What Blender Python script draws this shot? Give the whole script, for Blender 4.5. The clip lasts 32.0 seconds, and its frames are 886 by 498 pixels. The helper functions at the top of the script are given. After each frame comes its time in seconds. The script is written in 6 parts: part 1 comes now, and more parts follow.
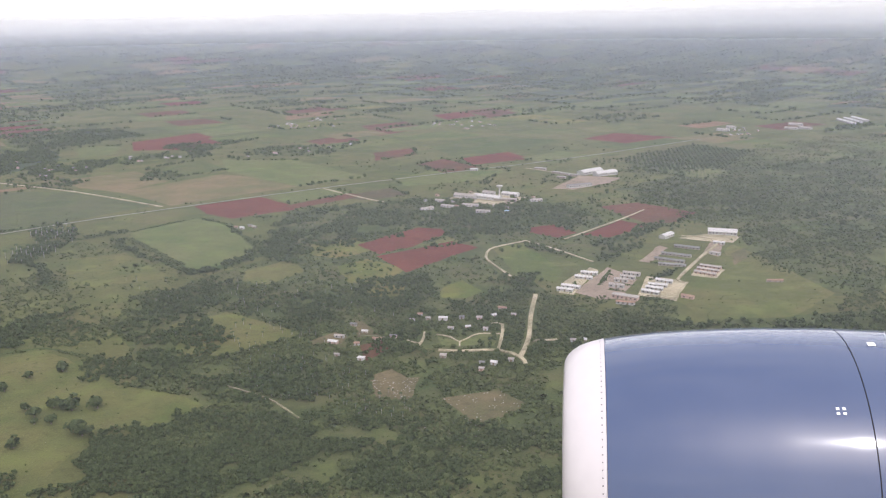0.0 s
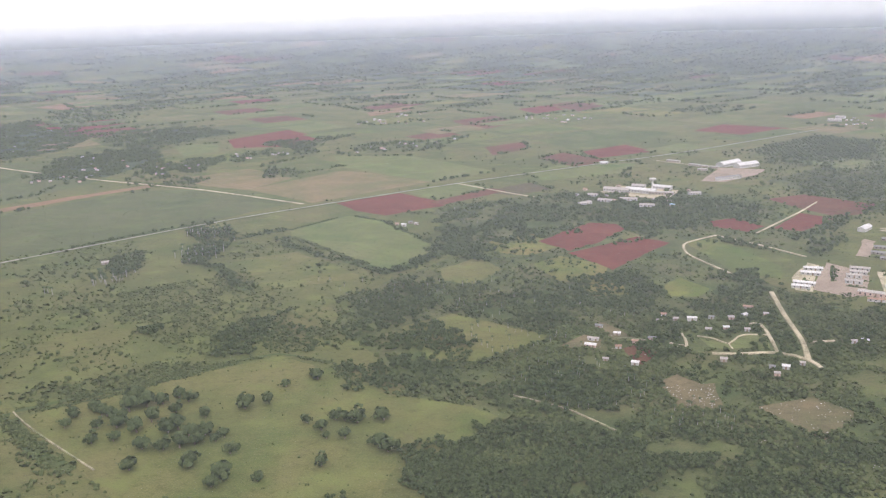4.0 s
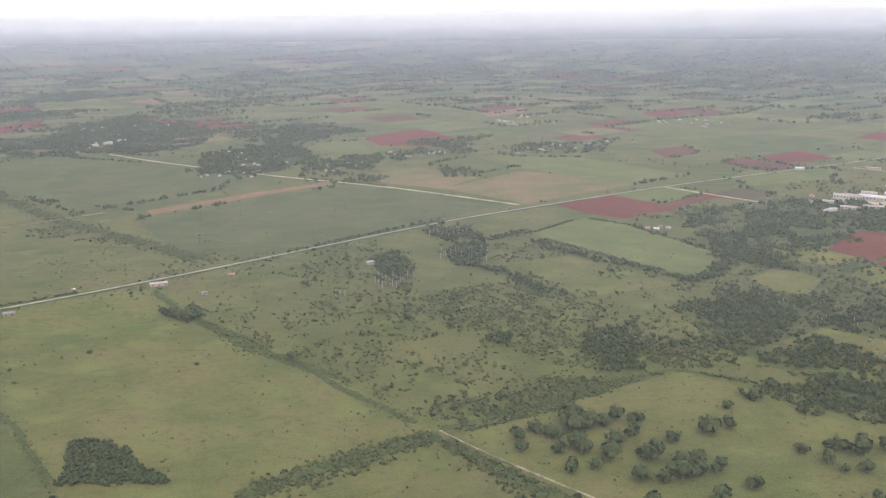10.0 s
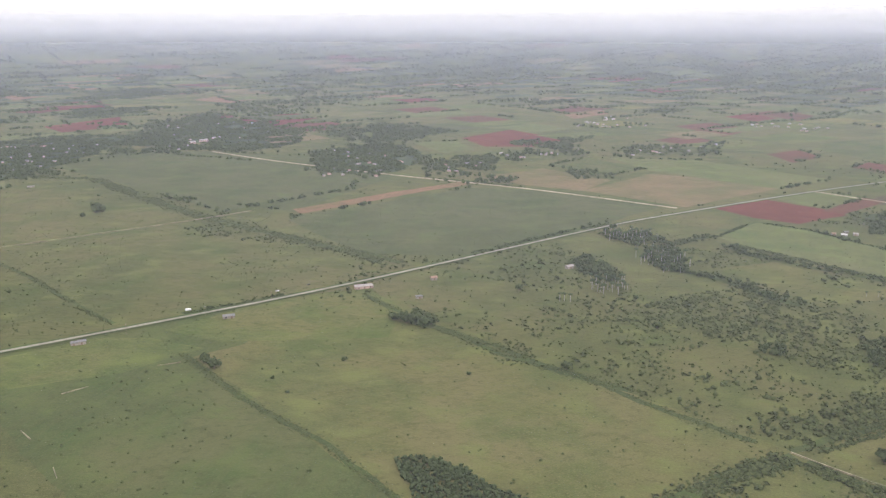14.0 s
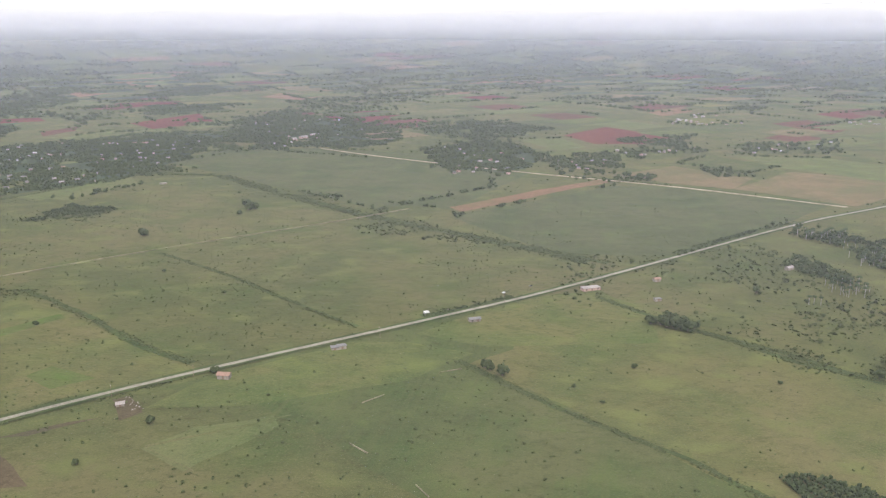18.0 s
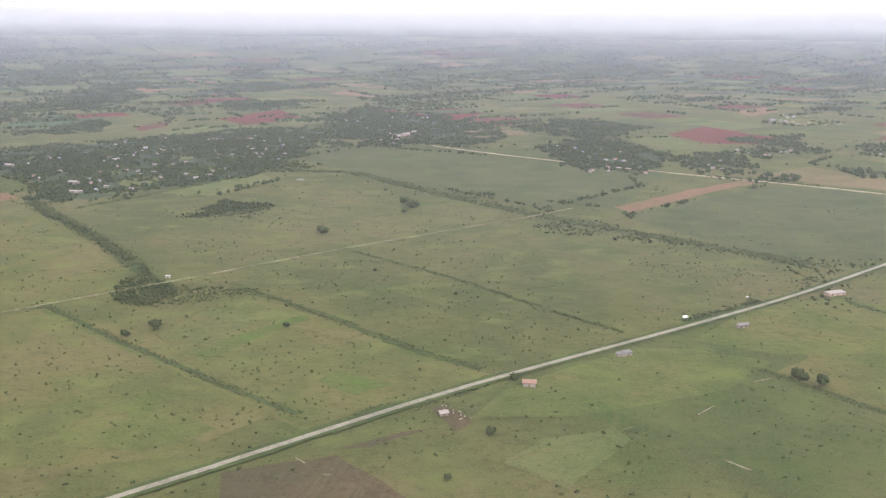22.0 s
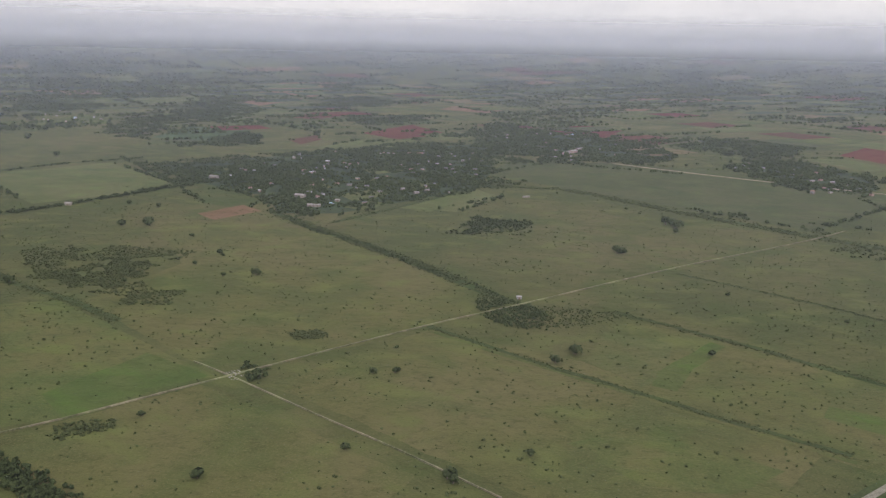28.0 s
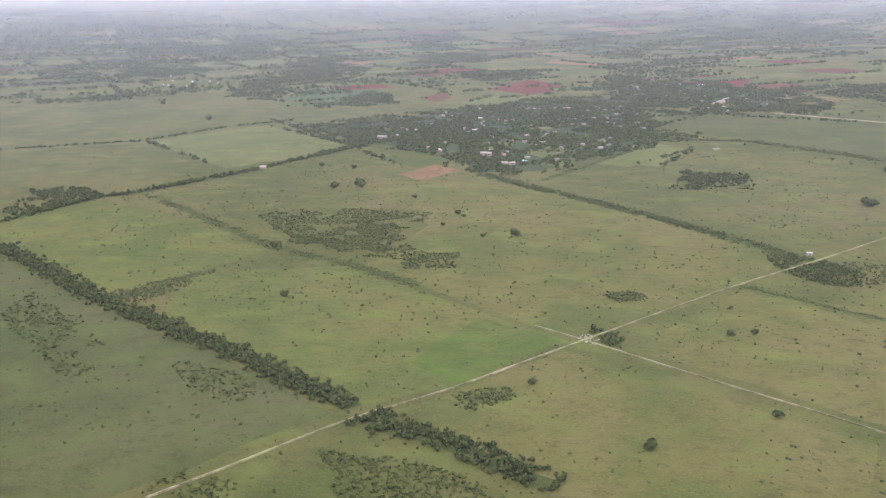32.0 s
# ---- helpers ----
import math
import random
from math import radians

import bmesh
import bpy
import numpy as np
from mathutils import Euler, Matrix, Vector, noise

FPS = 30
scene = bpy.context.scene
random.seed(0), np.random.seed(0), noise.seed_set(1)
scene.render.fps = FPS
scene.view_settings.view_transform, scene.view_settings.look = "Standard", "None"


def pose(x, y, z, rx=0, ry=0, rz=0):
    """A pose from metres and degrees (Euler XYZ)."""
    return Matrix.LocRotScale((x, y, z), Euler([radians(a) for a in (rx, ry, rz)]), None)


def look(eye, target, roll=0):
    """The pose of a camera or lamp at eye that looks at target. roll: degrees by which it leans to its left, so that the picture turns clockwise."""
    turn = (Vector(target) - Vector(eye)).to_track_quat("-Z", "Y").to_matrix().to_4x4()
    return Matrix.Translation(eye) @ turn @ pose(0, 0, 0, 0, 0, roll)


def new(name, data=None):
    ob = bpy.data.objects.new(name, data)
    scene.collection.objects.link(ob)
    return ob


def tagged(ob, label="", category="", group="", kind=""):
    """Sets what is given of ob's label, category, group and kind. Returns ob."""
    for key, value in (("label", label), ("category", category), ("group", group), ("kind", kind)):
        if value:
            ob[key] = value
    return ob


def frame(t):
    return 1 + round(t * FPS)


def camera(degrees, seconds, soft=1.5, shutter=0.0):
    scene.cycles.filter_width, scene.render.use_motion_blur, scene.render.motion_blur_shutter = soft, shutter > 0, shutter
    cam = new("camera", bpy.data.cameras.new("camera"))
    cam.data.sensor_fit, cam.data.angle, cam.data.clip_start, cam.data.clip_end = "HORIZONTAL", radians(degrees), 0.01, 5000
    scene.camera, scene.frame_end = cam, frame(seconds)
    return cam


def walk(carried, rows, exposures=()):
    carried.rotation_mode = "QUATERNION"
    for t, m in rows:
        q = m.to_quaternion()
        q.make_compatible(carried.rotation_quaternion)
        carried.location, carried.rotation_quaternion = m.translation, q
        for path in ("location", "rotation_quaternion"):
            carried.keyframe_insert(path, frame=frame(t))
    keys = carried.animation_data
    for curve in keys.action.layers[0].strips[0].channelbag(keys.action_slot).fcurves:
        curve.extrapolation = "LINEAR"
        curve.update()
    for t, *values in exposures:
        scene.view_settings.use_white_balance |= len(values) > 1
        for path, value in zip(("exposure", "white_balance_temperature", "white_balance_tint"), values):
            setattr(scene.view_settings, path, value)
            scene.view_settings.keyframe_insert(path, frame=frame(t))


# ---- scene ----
cam = camera(54.60, 32.0, 1.2)
# seconds, place, turn left, tilt, lean
ROWS = [
    (0, 0, -0, 206.58, 7.541, -15.009, 0.845),
    (0.5, -19.68, 2.58, 205.43, 7.652, -15.101, 0.722),
    (1, -39.33, 5.08, 204.3, 7.745, -15.121, 0.859),
    (1.5, -58.96, 7.5, 203.17, 7.839, -15.119, 1.167),
    (2, -78.57, 9.83, 202.05, 7.946, -15.123, 1.387),
    (2.5, -98.14, 12.08, 200.95, 8.104, -15.114, 1.321),
    (3, -117.7, 14.25, 199.85, 8.269, -15.056, 1.217),
    (3.5, -137.22, 16.34, 198.76, 8.33, -15.093, 1.459),
    (5.5, -215.08, 23.88, 194.52, 8.759, -15.119, 1.668),
    (6, -234.47, 25.56, 193.48, 8.941, -15.082, 1.454),
    (6.5, -253.85, 27.16, 192.45, 9.017, -15.118, 1.643),
    (7, -273.2, 28.67, 191.43, 9.131, -15.099, 1.697),
    (7.5, -292.52, 30.11, 190.43, 9.189, -15.051, 1.534),
    (8, -311.82, 31.46, 189.43, 9.069, -14.906, 1.13),
    (8.5, -331.09, 32.73, 188.44, 9.155, -14.846, 0.927),
    (9, -350.33, 33.91, 187.47, 9.256, -14.806, 0.749),
    (9.5, -369.55, 35.02, 186.5, 9.33, -14.789, 0.761),
    (10, -388.75, 36.04, 185.54, 9.358, -14.681, 0.552),
    (10.5, -407.92, 36.99, 184.59, 9.45, -14.689, 0.49),
    (11, -427.06, 37.85, 183.66, 9.521, -14.689, 0.517),
    (11.5, -446.18, 38.62, 182.73, 9.596, -14.693, 0.539),
    (12, -465.27, 39.32, 181.81, 9.659, -14.664, 0.443),
    (12.5, -484.34, 39.94, 180.9, 9.804, -14.609, 0.181),
    (13, -503.38, 40.47, 180.01, 9.917, -14.493, -0.22),
    (13.5, -522.4, 40.92, 179.12, 9.996, -14.463, -0.106),
    (14, -541.39, 41.29, 178.24, 10.049, -14.474, -0.035),
    (14.5, -560.36, 41.57, 177.37, 10.13, -14.497, -0.019),
    (16.5, -635.96, 41.9, 174, 10.504, -14.536, -0.048),
    (17, -654.8, 41.78, 173.18, 10.575, -14.539, -0.139),
    (17.5, -673.61, 41.57, 172.37, 10.645, -14.537, -0.087),
    (18, -692.4, 41.29, 171.58, 10.733, -14.537, -0.059),
    (18.5, -711.16, 40.92, 170.79, 10.788, -14.565, -0.109),
    (19, -729.9, 40.47, 170.01, 10.918, -14.563, -0.297),
    (19.5, -748.61, 39.94, 169.24, 10.982, -14.548, -0.31),
    (20, -767.29, 39.32, 168.48, 11.051, -14.579, -0.32),
    (20.5, -785.95, 38.62, 167.73, 11.144, -14.578, -0.361),
    (21, -804.58, 37.85, 167, 11.247, -14.597, -0.397),
    (21.5, -823.19, 36.99, 166.27, 11.331, -14.581, -0.426),
    (22, -841.77, 36.04, 165.55, 11.412, -14.582, -0.456),
    (22.5, -860.33, 35.02, 164.84, 11.485, -14.589, -0.451),
    (23, -878.86, 33.91, 164.14, 11.595, -14.581, -0.392),
    (23.5, -897.37, 32.73, 163.45, 11.712, -14.587, -0.324),
    (24, -915.85, 31.46, 162.77, 11.794, -14.586, -0.33),
    (24.5, -934.3, 30.11, 162.11, 11.92, -14.594, -0.317),
    (25, -952.73, 28.67, 161.45, 12.006, -14.603, -0.339),
    (25.5, -971.14, 27.16, 160.8, 12.121, -14.604, -0.342),
    (27.5, -1044.5, 20.27, 158.3, 12.833, -13.607, -0.993),
    (28, -1062.77, 18.35, 157.7, 13.048, -13.469, -1.116),
    (28.5, -1081.02, 16.34, 157.11, 13.213, -13.414, -1.039),
    (29, -1099.25, 14.25, 156.53, 13.4, -13.751, -1.035),
    (29.5, -1117.45, 12.08, 155.97, 13.789, -14.249, -0.669),
    (30, -1135.62, 9.83, 155.41, 14.645, -15.615, 0.169),
    (30.5, -1153.77, 7.5, 154.86, 15.175, -16.349, 0.708),
    (31, -1171.89, 5.08, 154.32, 15.388, -16.33, 0.823),
    (31.5, -1189.99, 2.58, 153.79, 15.552, -16.308, 0.763),
    (32, -1208.06, -0, 153.27, 15.738, -16.283, 0.763),
]
EXPOSURES = [(0, -0.1, 6050, 15), (1.5, 0.04, 6050, 15), (3, 0.12, 6050, 15), (5.5, 0.14, 6070, 15), (9, 0.02, 6080, 15), (13, -0.04, 6120, 15), (17, 0.03, 6120, 15), (20, 0.05, 6120, 15), (22, 0.14, 6120, 16), (23.2, 0.12, 6120, 16), (24, -0.18, 6120, 16), (25, -0.22, 6100, 16), (27.5, -0.7, 6050, 15), (29, -0.58, 6050, 15), (30, 0.22, 6000, 18), (31, 0.42, 6000, 19), (32, 0.22, 6000, 19)]
walk(cam, [(t, pose(x, y, z, 90 + tilt, lean, turn)) for t, x, y, z, turn, tilt, lean in ROWS], EXPOSURES)

# ---- sky, sun ----
SUN_DIR = Vector((0.262, -0.54, 0.80)).normalized()
world = bpy.data.worlds.new("world")
scene.world = world
world.use_nodes = True
wt = world.node_tree
wt.nodes.clear()
sky = wt.nodes.new("ShaderNodeTexSky")
sky.sky_type, sky.sun_disc = "NISHITA", False
sky.sun_elevation = math.asin(SUN_DIR.z)
sky.sun_rotation = math.atan2(SUN_DIR.x, SUN_DIR.y)
sky.air_density, sky.dust_density, sky.ozone_density = 1.0, 7.0, 1.0
cloud = wt.nodes.new("ShaderNodeMix")
cloud.data_type = "RGBA"
cloud.inputs["Factor"].default_value = 0.72
wt.links.new(sky.outputs[0], cloud.inputs["A"])
puff = wt.nodes.new("ShaderNodeTexNoise")
puff.inputs["Scale"].default_value, puff.inputs["Detail"].default_value, puff.inputs["Roughness"].default_value = 3.2, 6.0, 0.55
flat = wt.nodes.new("ShaderNodeMapping")
flat.inputs["Scale"].default_value = (1, 1, 3.0)
wt.links.new(wt.nodes.new("ShaderNodeTexCoord").outputs["Generated"], flat.inputs[0])
wt.links.new(flat.outputs[0], puff.inputs["Vector"])
tone = wt.nodes.new("ShaderNodeValToRGB")
tone.color_ramp.elements[0].position, tone.color_ramp.elements[0].color = 0.36, (0.76, 0.775, 0.81, 1)
tone.color_ramp.elements[1].position, tone.color_ramp.elements[1].color = 0.62, (1.0, 1.0, 1.0, 1)
wt.links.new(puff.outputs["Fac"], tone.inputs[0])
bright = wt.nodes.new("ShaderNodeMix")
bright.data_type, bright.blend_type = "RGBA", "MULTIPLY"
bright.inputs["Factor"].default_value = 1.0
bright.inputs["A"].default_value = (8.75, 8.2, 7.3, 1)
wt.links.new(tone.outputs[0], bright.inputs["B"])
wt.links.new(bright.outputs["Result"], cloud.inputs["B"])
bg = wt.nodes.new("ShaderNodeBackground")
bg.inputs["Strength"].default_value = 0.275
wt.links.new(cloud.outputs["Result"], bg.inputs[0])
wout = wt.nodes.new("ShaderNodeOutputWorld")
wt.links.new(bg.outputs[0], wout.inputs[0])
lamp = bpy.data.lights.new("sun", "SUN")
lamp.energy, lamp.angle, lamp.color = 1.1, radians(3.0), (1.0, 0.95, 0.87)
sun = new("sun", lamp)
sun.matrix_world = look(SUN_DIR * 900, (0, 0, 0))

# ---- materials ----
MATS = {}


def shade(name, colour, rough=0.9, spec=0.25, metal=0.0):
    """A new node material; returns it with its tree and main shader."""
    m = bpy.data.materials.new(name)
    m.use_nodes = True
    nt = m.node_tree
    b = nt.nodes["Principled BSDF"]
    b.inputs["Base Color"].default_value = (*colour, 1)
    b.inputs["Roughness"].default_value = rough
    b.inputs["Specular IOR Level"].default_value = spec
    b.inputs["Metallic"].default_value = metal
    MATS[name] = m
    return m, nt, b


def grain(nt, scale, detail=4.0, rough=0.6, vec=None):
    n = nt.nodes.new("ShaderNodeTexNoise")
    n.inputs["Scale"].default_value, n.inputs["Detail"].default_value = scale, detail
    n.inputs["Roughness"].default_value = rough
    if vec is None:
        vec = nt.nodes.new("ShaderNodeNewGeometry").outputs["Position"]
    nt.links.new(vec, n.inputs["Vector"])
    return n.outputs["Fac"]


def ramp(nt, fac, stops):
    r = nt.nodes.new("ShaderNodeValToRGB")
    e = r.color_ramp.elements
    while len(e) < len(stops):
        e.new(0.5)
    for s, (at, col) in zip(e, stops):
        s.position, s.color = at, (*col, 1)
    nt.links.new(fac, r.inputs[0])
    return r.outputs[0]


def blend(nt, fac, a, b, mode="MIX"):
    m = nt.nodes.new("ShaderNodeMix")
    m.data_type, m.blend_type = "RGBA", mode
    for sock, v in (("Factor", fac), ("A", a), ("B", b)):
        if isinstance(v, (int, float)):
            m.inputs[sock].default_value = v
        elif isinstance(v, tuple):
            m.inputs[sock].default_value = (*v, 1)
        else:
            nt.links.new(v, m.inputs[sock])
    return m.outputs["Result"]


def relief(nt, b, height, strength, distance):
    n = nt.nodes.new("ShaderNodeBump")
    n.inputs["Strength"].default_value, n.inputs["Distance"].default_value = strength, distance
    nt.links.new(height, n.inputs["Height"])
    nt.links.new(n.outputs[0], b.inputs["Normal"])


def land(name, c1, c2, c3, broad=0.012, mid=0.09, fine=0.9, streak=None, dim=0.56, cool=1.12):
    """Open ground: three tones mixed over broad patches, tufts and fine grain; streak: (angle, wave scale, tone) for rows."""
    c1, c2, c3 = ((c[0] * dim, c[1] * dim * 1.05, c[2] * dim * (cool if c[1] > 0.85 * c[0] else 1.0)) for c in (c1, c2, c3))
    soil = c1[1] < 0.9 * c1[0] or cool == 1.0
    m, nt, b = shade(name, c1, 0.95, 0.1)
    big = grain(nt, broad, 5.0, 0.62)
    col = ramp(nt, big, [(0.41, c2), (0.5, c1), (0.59, c3)])
    lush = grain(nt, 0.021, 4.0, 0.55)
    col = blend(nt, ramp(nt, lush, [(0.5, (0, 0, 0)), (0.68, (0.7, 0.7, 0.7))]), col, tuple(v * 0.82 for v in c1) if soil else (c1[0] * 0.58, c1[1] * 0.84, c1[2] * 0.62))
    lay = nt.nodes.new("ShaderNodeMapping")
    lay.inputs["Rotation"].default_value, lay.inputs["Scale"].default_value = (0, 0, radians(-44)), (0.75, 1.1, 1)
    nt.links.new(nt.nodes.new("ShaderNodeNewGeometry").outputs["Position"], lay.inputs[0])
    tuft = grain(nt, mid, 5.0, 0.72, lay.outputs[0])
    dark = tuple(v * 0.55 for v in c1)
    col = blend(nt, ramp(nt, tuft, [(0.5, (0, 0, 0)), (0.68, (0.62, 0.62, 0.62))]), col, dark)
    speck = grain(nt, 0.22, 5.0, 0.8, lay.outputs[0])
    col = blend(nt, ramp(nt, speck, [(0.51, (0, 0, 0)), (0.64, (0.55, 0.55, 0.55))]), col, tuple(v * 0.5 for v in c1))
    glow = grain(nt, 0.045, 3.0, 0.6, lay.outputs[0])
    col = blend(nt, ramp(nt, glow, [(0.52, (0, 0, 0)), (0.68, (0.75, 0.75, 0.75))]), col, c3 if soil else (c3[0] * 1.0, c3[1] * 1.22, c3[2] * 0.9))
    small = grain(nt, fine, 3.0, 0.7)
    lightc = tuple(min(1, v * 1.5) for v in c3)
    col = blend(nt, ramp(nt, small, [(0.5, (0, 0, 0)), (0.75, (0.55, 0.55, 0.55))]), col, lightc)
    if streak:
        ang, sc, tone = streak
        rot = nt.nodes.new("ShaderNodeMapping")
        rot.inputs["Rotation"].default_value = (0, 0, radians(ang))
        rot.inputs["Scale"].default_value = (1, 0.04, 1)
        nt.links.new(nt.nodes.new("ShaderNodeNewGeometry").outputs["Position"], rot.inputs[0])
        rows = grain(nt, sc, 3.0, 0.6, rot.outputs[0])
        col = blend(nt, ramp(nt, rows, [(0.42, (0, 0, 0)), (0.7, (0.5, 0.5, 0.5))]), col, tuple(v * dim for v in tone))
    nt.links.new(col, b.inputs["Base Color"])
    relief(nt, b, tuft, 0.5, 1.2)
    return m


GRASS = ((0.128, 0.130, 0.042), (0.094, 0.108, 0.034), (0.155, 0.142, 0.054))
land("ground", *GRASS, broad=0.006)
land("pasture", (0.150, 0.146, 0.046), (0.118, 0.130, 0.040), (0.172, 0.156, 0.058), broad=0.011)
land("meadow", (0.132, 0.150, 0.043), (0.102, 0.128, 0.036), (0.160, 0.155, 0.05))
land("green", (0.100, 0.122, 0.036), (0.080, 0.103, 0.032), (0.125, 0.130, 0.046), streak=(45, 0.35, (0.12, 0.13, 0.045)))
land("light_green", (0.146, 0.162, 0.054), (0.128, 0.150, 0.047), (0.165, 0.170, 0.064), streak=(45, 0.4, (0.16, 0.175, 0.066)))
land("bright_green", (0.124, 0.148, 0.040), (0.126, 0.140, 0.042), (0.112, 0.148, 0.034), broad=0.007)
land("field_green", (0.102, 0.113, 0.042), (0.088, 0.102, 0.037), (0.118, 0.122, 0.050), streak=(-48, 0.12, (0.11, 0.125, 0.05)))
land("blue_green", (0.092, 0.130, 0.052), (0.082, 0.118, 0.046), (0.108, 0.138, 0.058))
land("straw_green", (0.150, 0.150, 0.050), (0.12, 0.14, 0.042), (0.18, 0.16, 0.07))
land("yellow", (0.165, 0.165, 0.045), (0.12, 0.145, 0.038), (0.20, 0.17, 0.06))
land("tan", (0.190, 0.160, 0.076), (0.145, 0.148, 0.056), (0.235, 0.172, 0.094), streak=(-30, 0.12, (0.17, 0.155, 0.07)))
land("tan_red", (0.255, 0.150, 0.090), (0.2, 0.15, 0.075), (0.29, 0.165, 0.105), streak=(42, 0.3, (0.16, 0.13, 0.06)))
land("bare", (0.150, 0.128, 0.062), (0.115, 0.115, 0.045), (0.20, 0.155, 0.09), mid=0.2)
land("brown", (0.122, 0.098, 0.054), (0.100, 0.090, 0.046), (0.140, 0.104, 0.060), streak=(45, 0.5, (0.09, 0.08, 0.04)))
land("red", (0.170, 0.052, 0.038), (0.145, 0.046, 0.034), (0.190, 0.064, 0.044), streak=(40, 0.5, (0.140, 0.05, 0.036)))
land("red_brown", (0.150, 0.068, 0.044), (0.120, 0.075, 0.042), (0.175, 0.074, 0.05), streak=(40, 0.5, (0.12, 0.075, 0.04)))
land("dirt", (0.34, 0.28, 0.20), (0.20, 0.175, 0.105), (0.42, 0.35, 0.26), broad=0.045, mid=0.35, dim=0.8)
land("asphalt", (0.235, 0.212, 0.172), (0.20, 0.182, 0.148), (0.265, 0.242, 0.20), broad=0.05, mid=0.1, dim=0.8, cool=1.0)
land("yard", (0.37, 0.275, 0.225), (0.30, 0.235, 0.18), (0.42, 0.32, 0.265), mid=0.3, dim=0.52)
# foliage tone for distant woods; under village trees it paints shaded ground dark
land("canopy", (0.050, 0.066, 0.032), (0.040, 0.054, 0.027), (0.064, 0.078, 0.036), broad=0.02, dim=0.8)
land("worn_track", (0.21, 0.18, 0.115), (0.115, 0.118, 0.052), (0.32, 0.27, 0.19), broad=0.07, mid=0.3, dim=0.75)
land("rank_grass", (0.082, 0.103, 0.035), (0.068, 0.090, 0.030), (0.100, 0.114, 0.040), broad=0.05)
land("verge", (0.080, 0.104, 0.034), (0.068, 0.092, 0.030), (0.105, 0.118, 0.042), broad=0.05)


def foliage(name, lo, hi):
    lo, hi = ((c[0] * 0.98, c[1] * 0.98, c[2] * 1.15) for c in (lo, hi))
    m, nt, b = shade(name, lo, 0.9, 0.06)
    g = nt.nodes.new("ShaderNodeNewGeometry")
    mean = tuple((p + q) * 0.5 for p, q in zip(lo, hi))
    c = ramp(nt, g.outputs["Random Per Island"], [(0.0, tuple((p + q) * 0.5 for p, q in zip(lo, mean))), (1.0, tuple((p + q) * 0.5 for p, q in zip(hi, mean)))])
    n = grain(nt, 0.05, 2.0, 0.5)
    c = blend(nt, ramp(nt, n, [(0.35, (0, 0, 0)), (0.65, (0.6, 0.6, 0.6))]), c, tuple(v * 1.35 for v in lo))
    c = blend(nt, ramp(nt, grain(nt, 1.6, 3.0, 0.7), [(0.35, (0.55, 0.55, 0.55)), (0.62, (0, 0, 0))]), c, tuple(v * 0.5 for v in lo))
    nt.links.new(c, b.inputs["Base Color"])
    thin, both = nt.nodes.new("ShaderNodeBsdfTranslucent"), nt.nodes.new("ShaderNodeMixShader")
    nt.links.new(c, thin.inputs["Color"])
    both.inputs[0].default_value = 0.3
    nt.links.new(b.outputs[0], both.inputs[1])
    nt.links.new(thin.outputs[0], both.inputs[2])
    nt.links.new(both.outputs[0], nt.nodes["Material Output"].inputs[0])
    return m


foliage("leaves", (0.051, 0.069, 0.025), (0.112, 0.136, 0.046))
foliage("tree_leaves", (0.050, 0.068, 0.025), (0.112, 0.134, 0.046))
foliage("scrub_leaves", (0.068, 0.086, 0.030), (0.125, 0.142, 0.048))
foliage("banana_leaves", (0.050, 0.070, 0.026), (0.098, 0.118, 0.042))
foliage("palm_leaves", (0.040, 0.060, 0.024), (0.085, 0.105, 0.042))
for nm, col in (("bark", (0.16, 0.13, 0.10)), ("palm_bark", (0.29, 0.275, 0.25))):
    m, nt, b = shade(nm, col, 0.9, 0.15)
    nt.links.new(blend(nt, grain(nt, 3.0), tuple(v * 0.6 for v in col), tuple(v * 1.25 for v in col)), b.inputs["Base Color"])


def plain(name, col, rough=0.8, spec=0.3, wear=0.25, metal=0.0):
    m, nt, b = shade(name, col, rough, spec, metal)
    c = blend(nt, ramp(nt, grain(nt, 0.35, 5.0, 0.7), [(0.4, (0, 0, 0)), (0.7, (wear * 2, wear * 2, wear * 2))]), col, tuple(v * 0.55 for v in col))
    c = blend(nt, ramp(nt, grain(nt, 4.0, 3.0), [(0.45, (0, 0, 0)), (0.7, (wear, wear, wear))]), c, tuple(v * 0.7 for v in col))
    nt.links.new(c, b.inputs["Base Color"])
    return m


plain("white_wall", (0.38, 0.37, 0.35))
plain("pink_wall", (0.42, 0.30, 0.25))
plain("cream_wall", (0.28, 0.25, 0.205))
plain("white_roof", (0.42, 0.41, 0.40), 0.6)
plain("pale_roof", (0.27, 0.245, 0.225), 0.7)
plain("grey_roof", (0.15, 0.147, 0.143), 0.8)
plain("rust_roof", (0.24, 0.155, 0.115), 0.85)
plain("blue_roof", (0.35, 0.52, 0.62), 0.6)
plain("timber", (0.2, 0.15, 0.11), 0.9)
plain("concrete", (0.46, 0.44, 0.41), 0.9)
plain("dark_opening", (0.035, 0.035, 0.04), 0.3)
plain("rock", (0.30, 0.28, 0.25), 0.9)
plain("truck_white", (0.8, 0.8, 0.8), 0.35, 0.5, 0.08)
plain("tyre", (0.03, 0.03, 0.03), 0.8)
land("bush", (0.104, 0.116, 0.042), (0.074, 0.094, 0.034), (0.135, 0.130, 0.052), broad=0.02, dim=0.54)

# ---- builders ----
from mathutils.geometry import tessellate_polygon
CENTRE = Vector((-615.0, 0.0))
rng = np.random.default_rng(7)


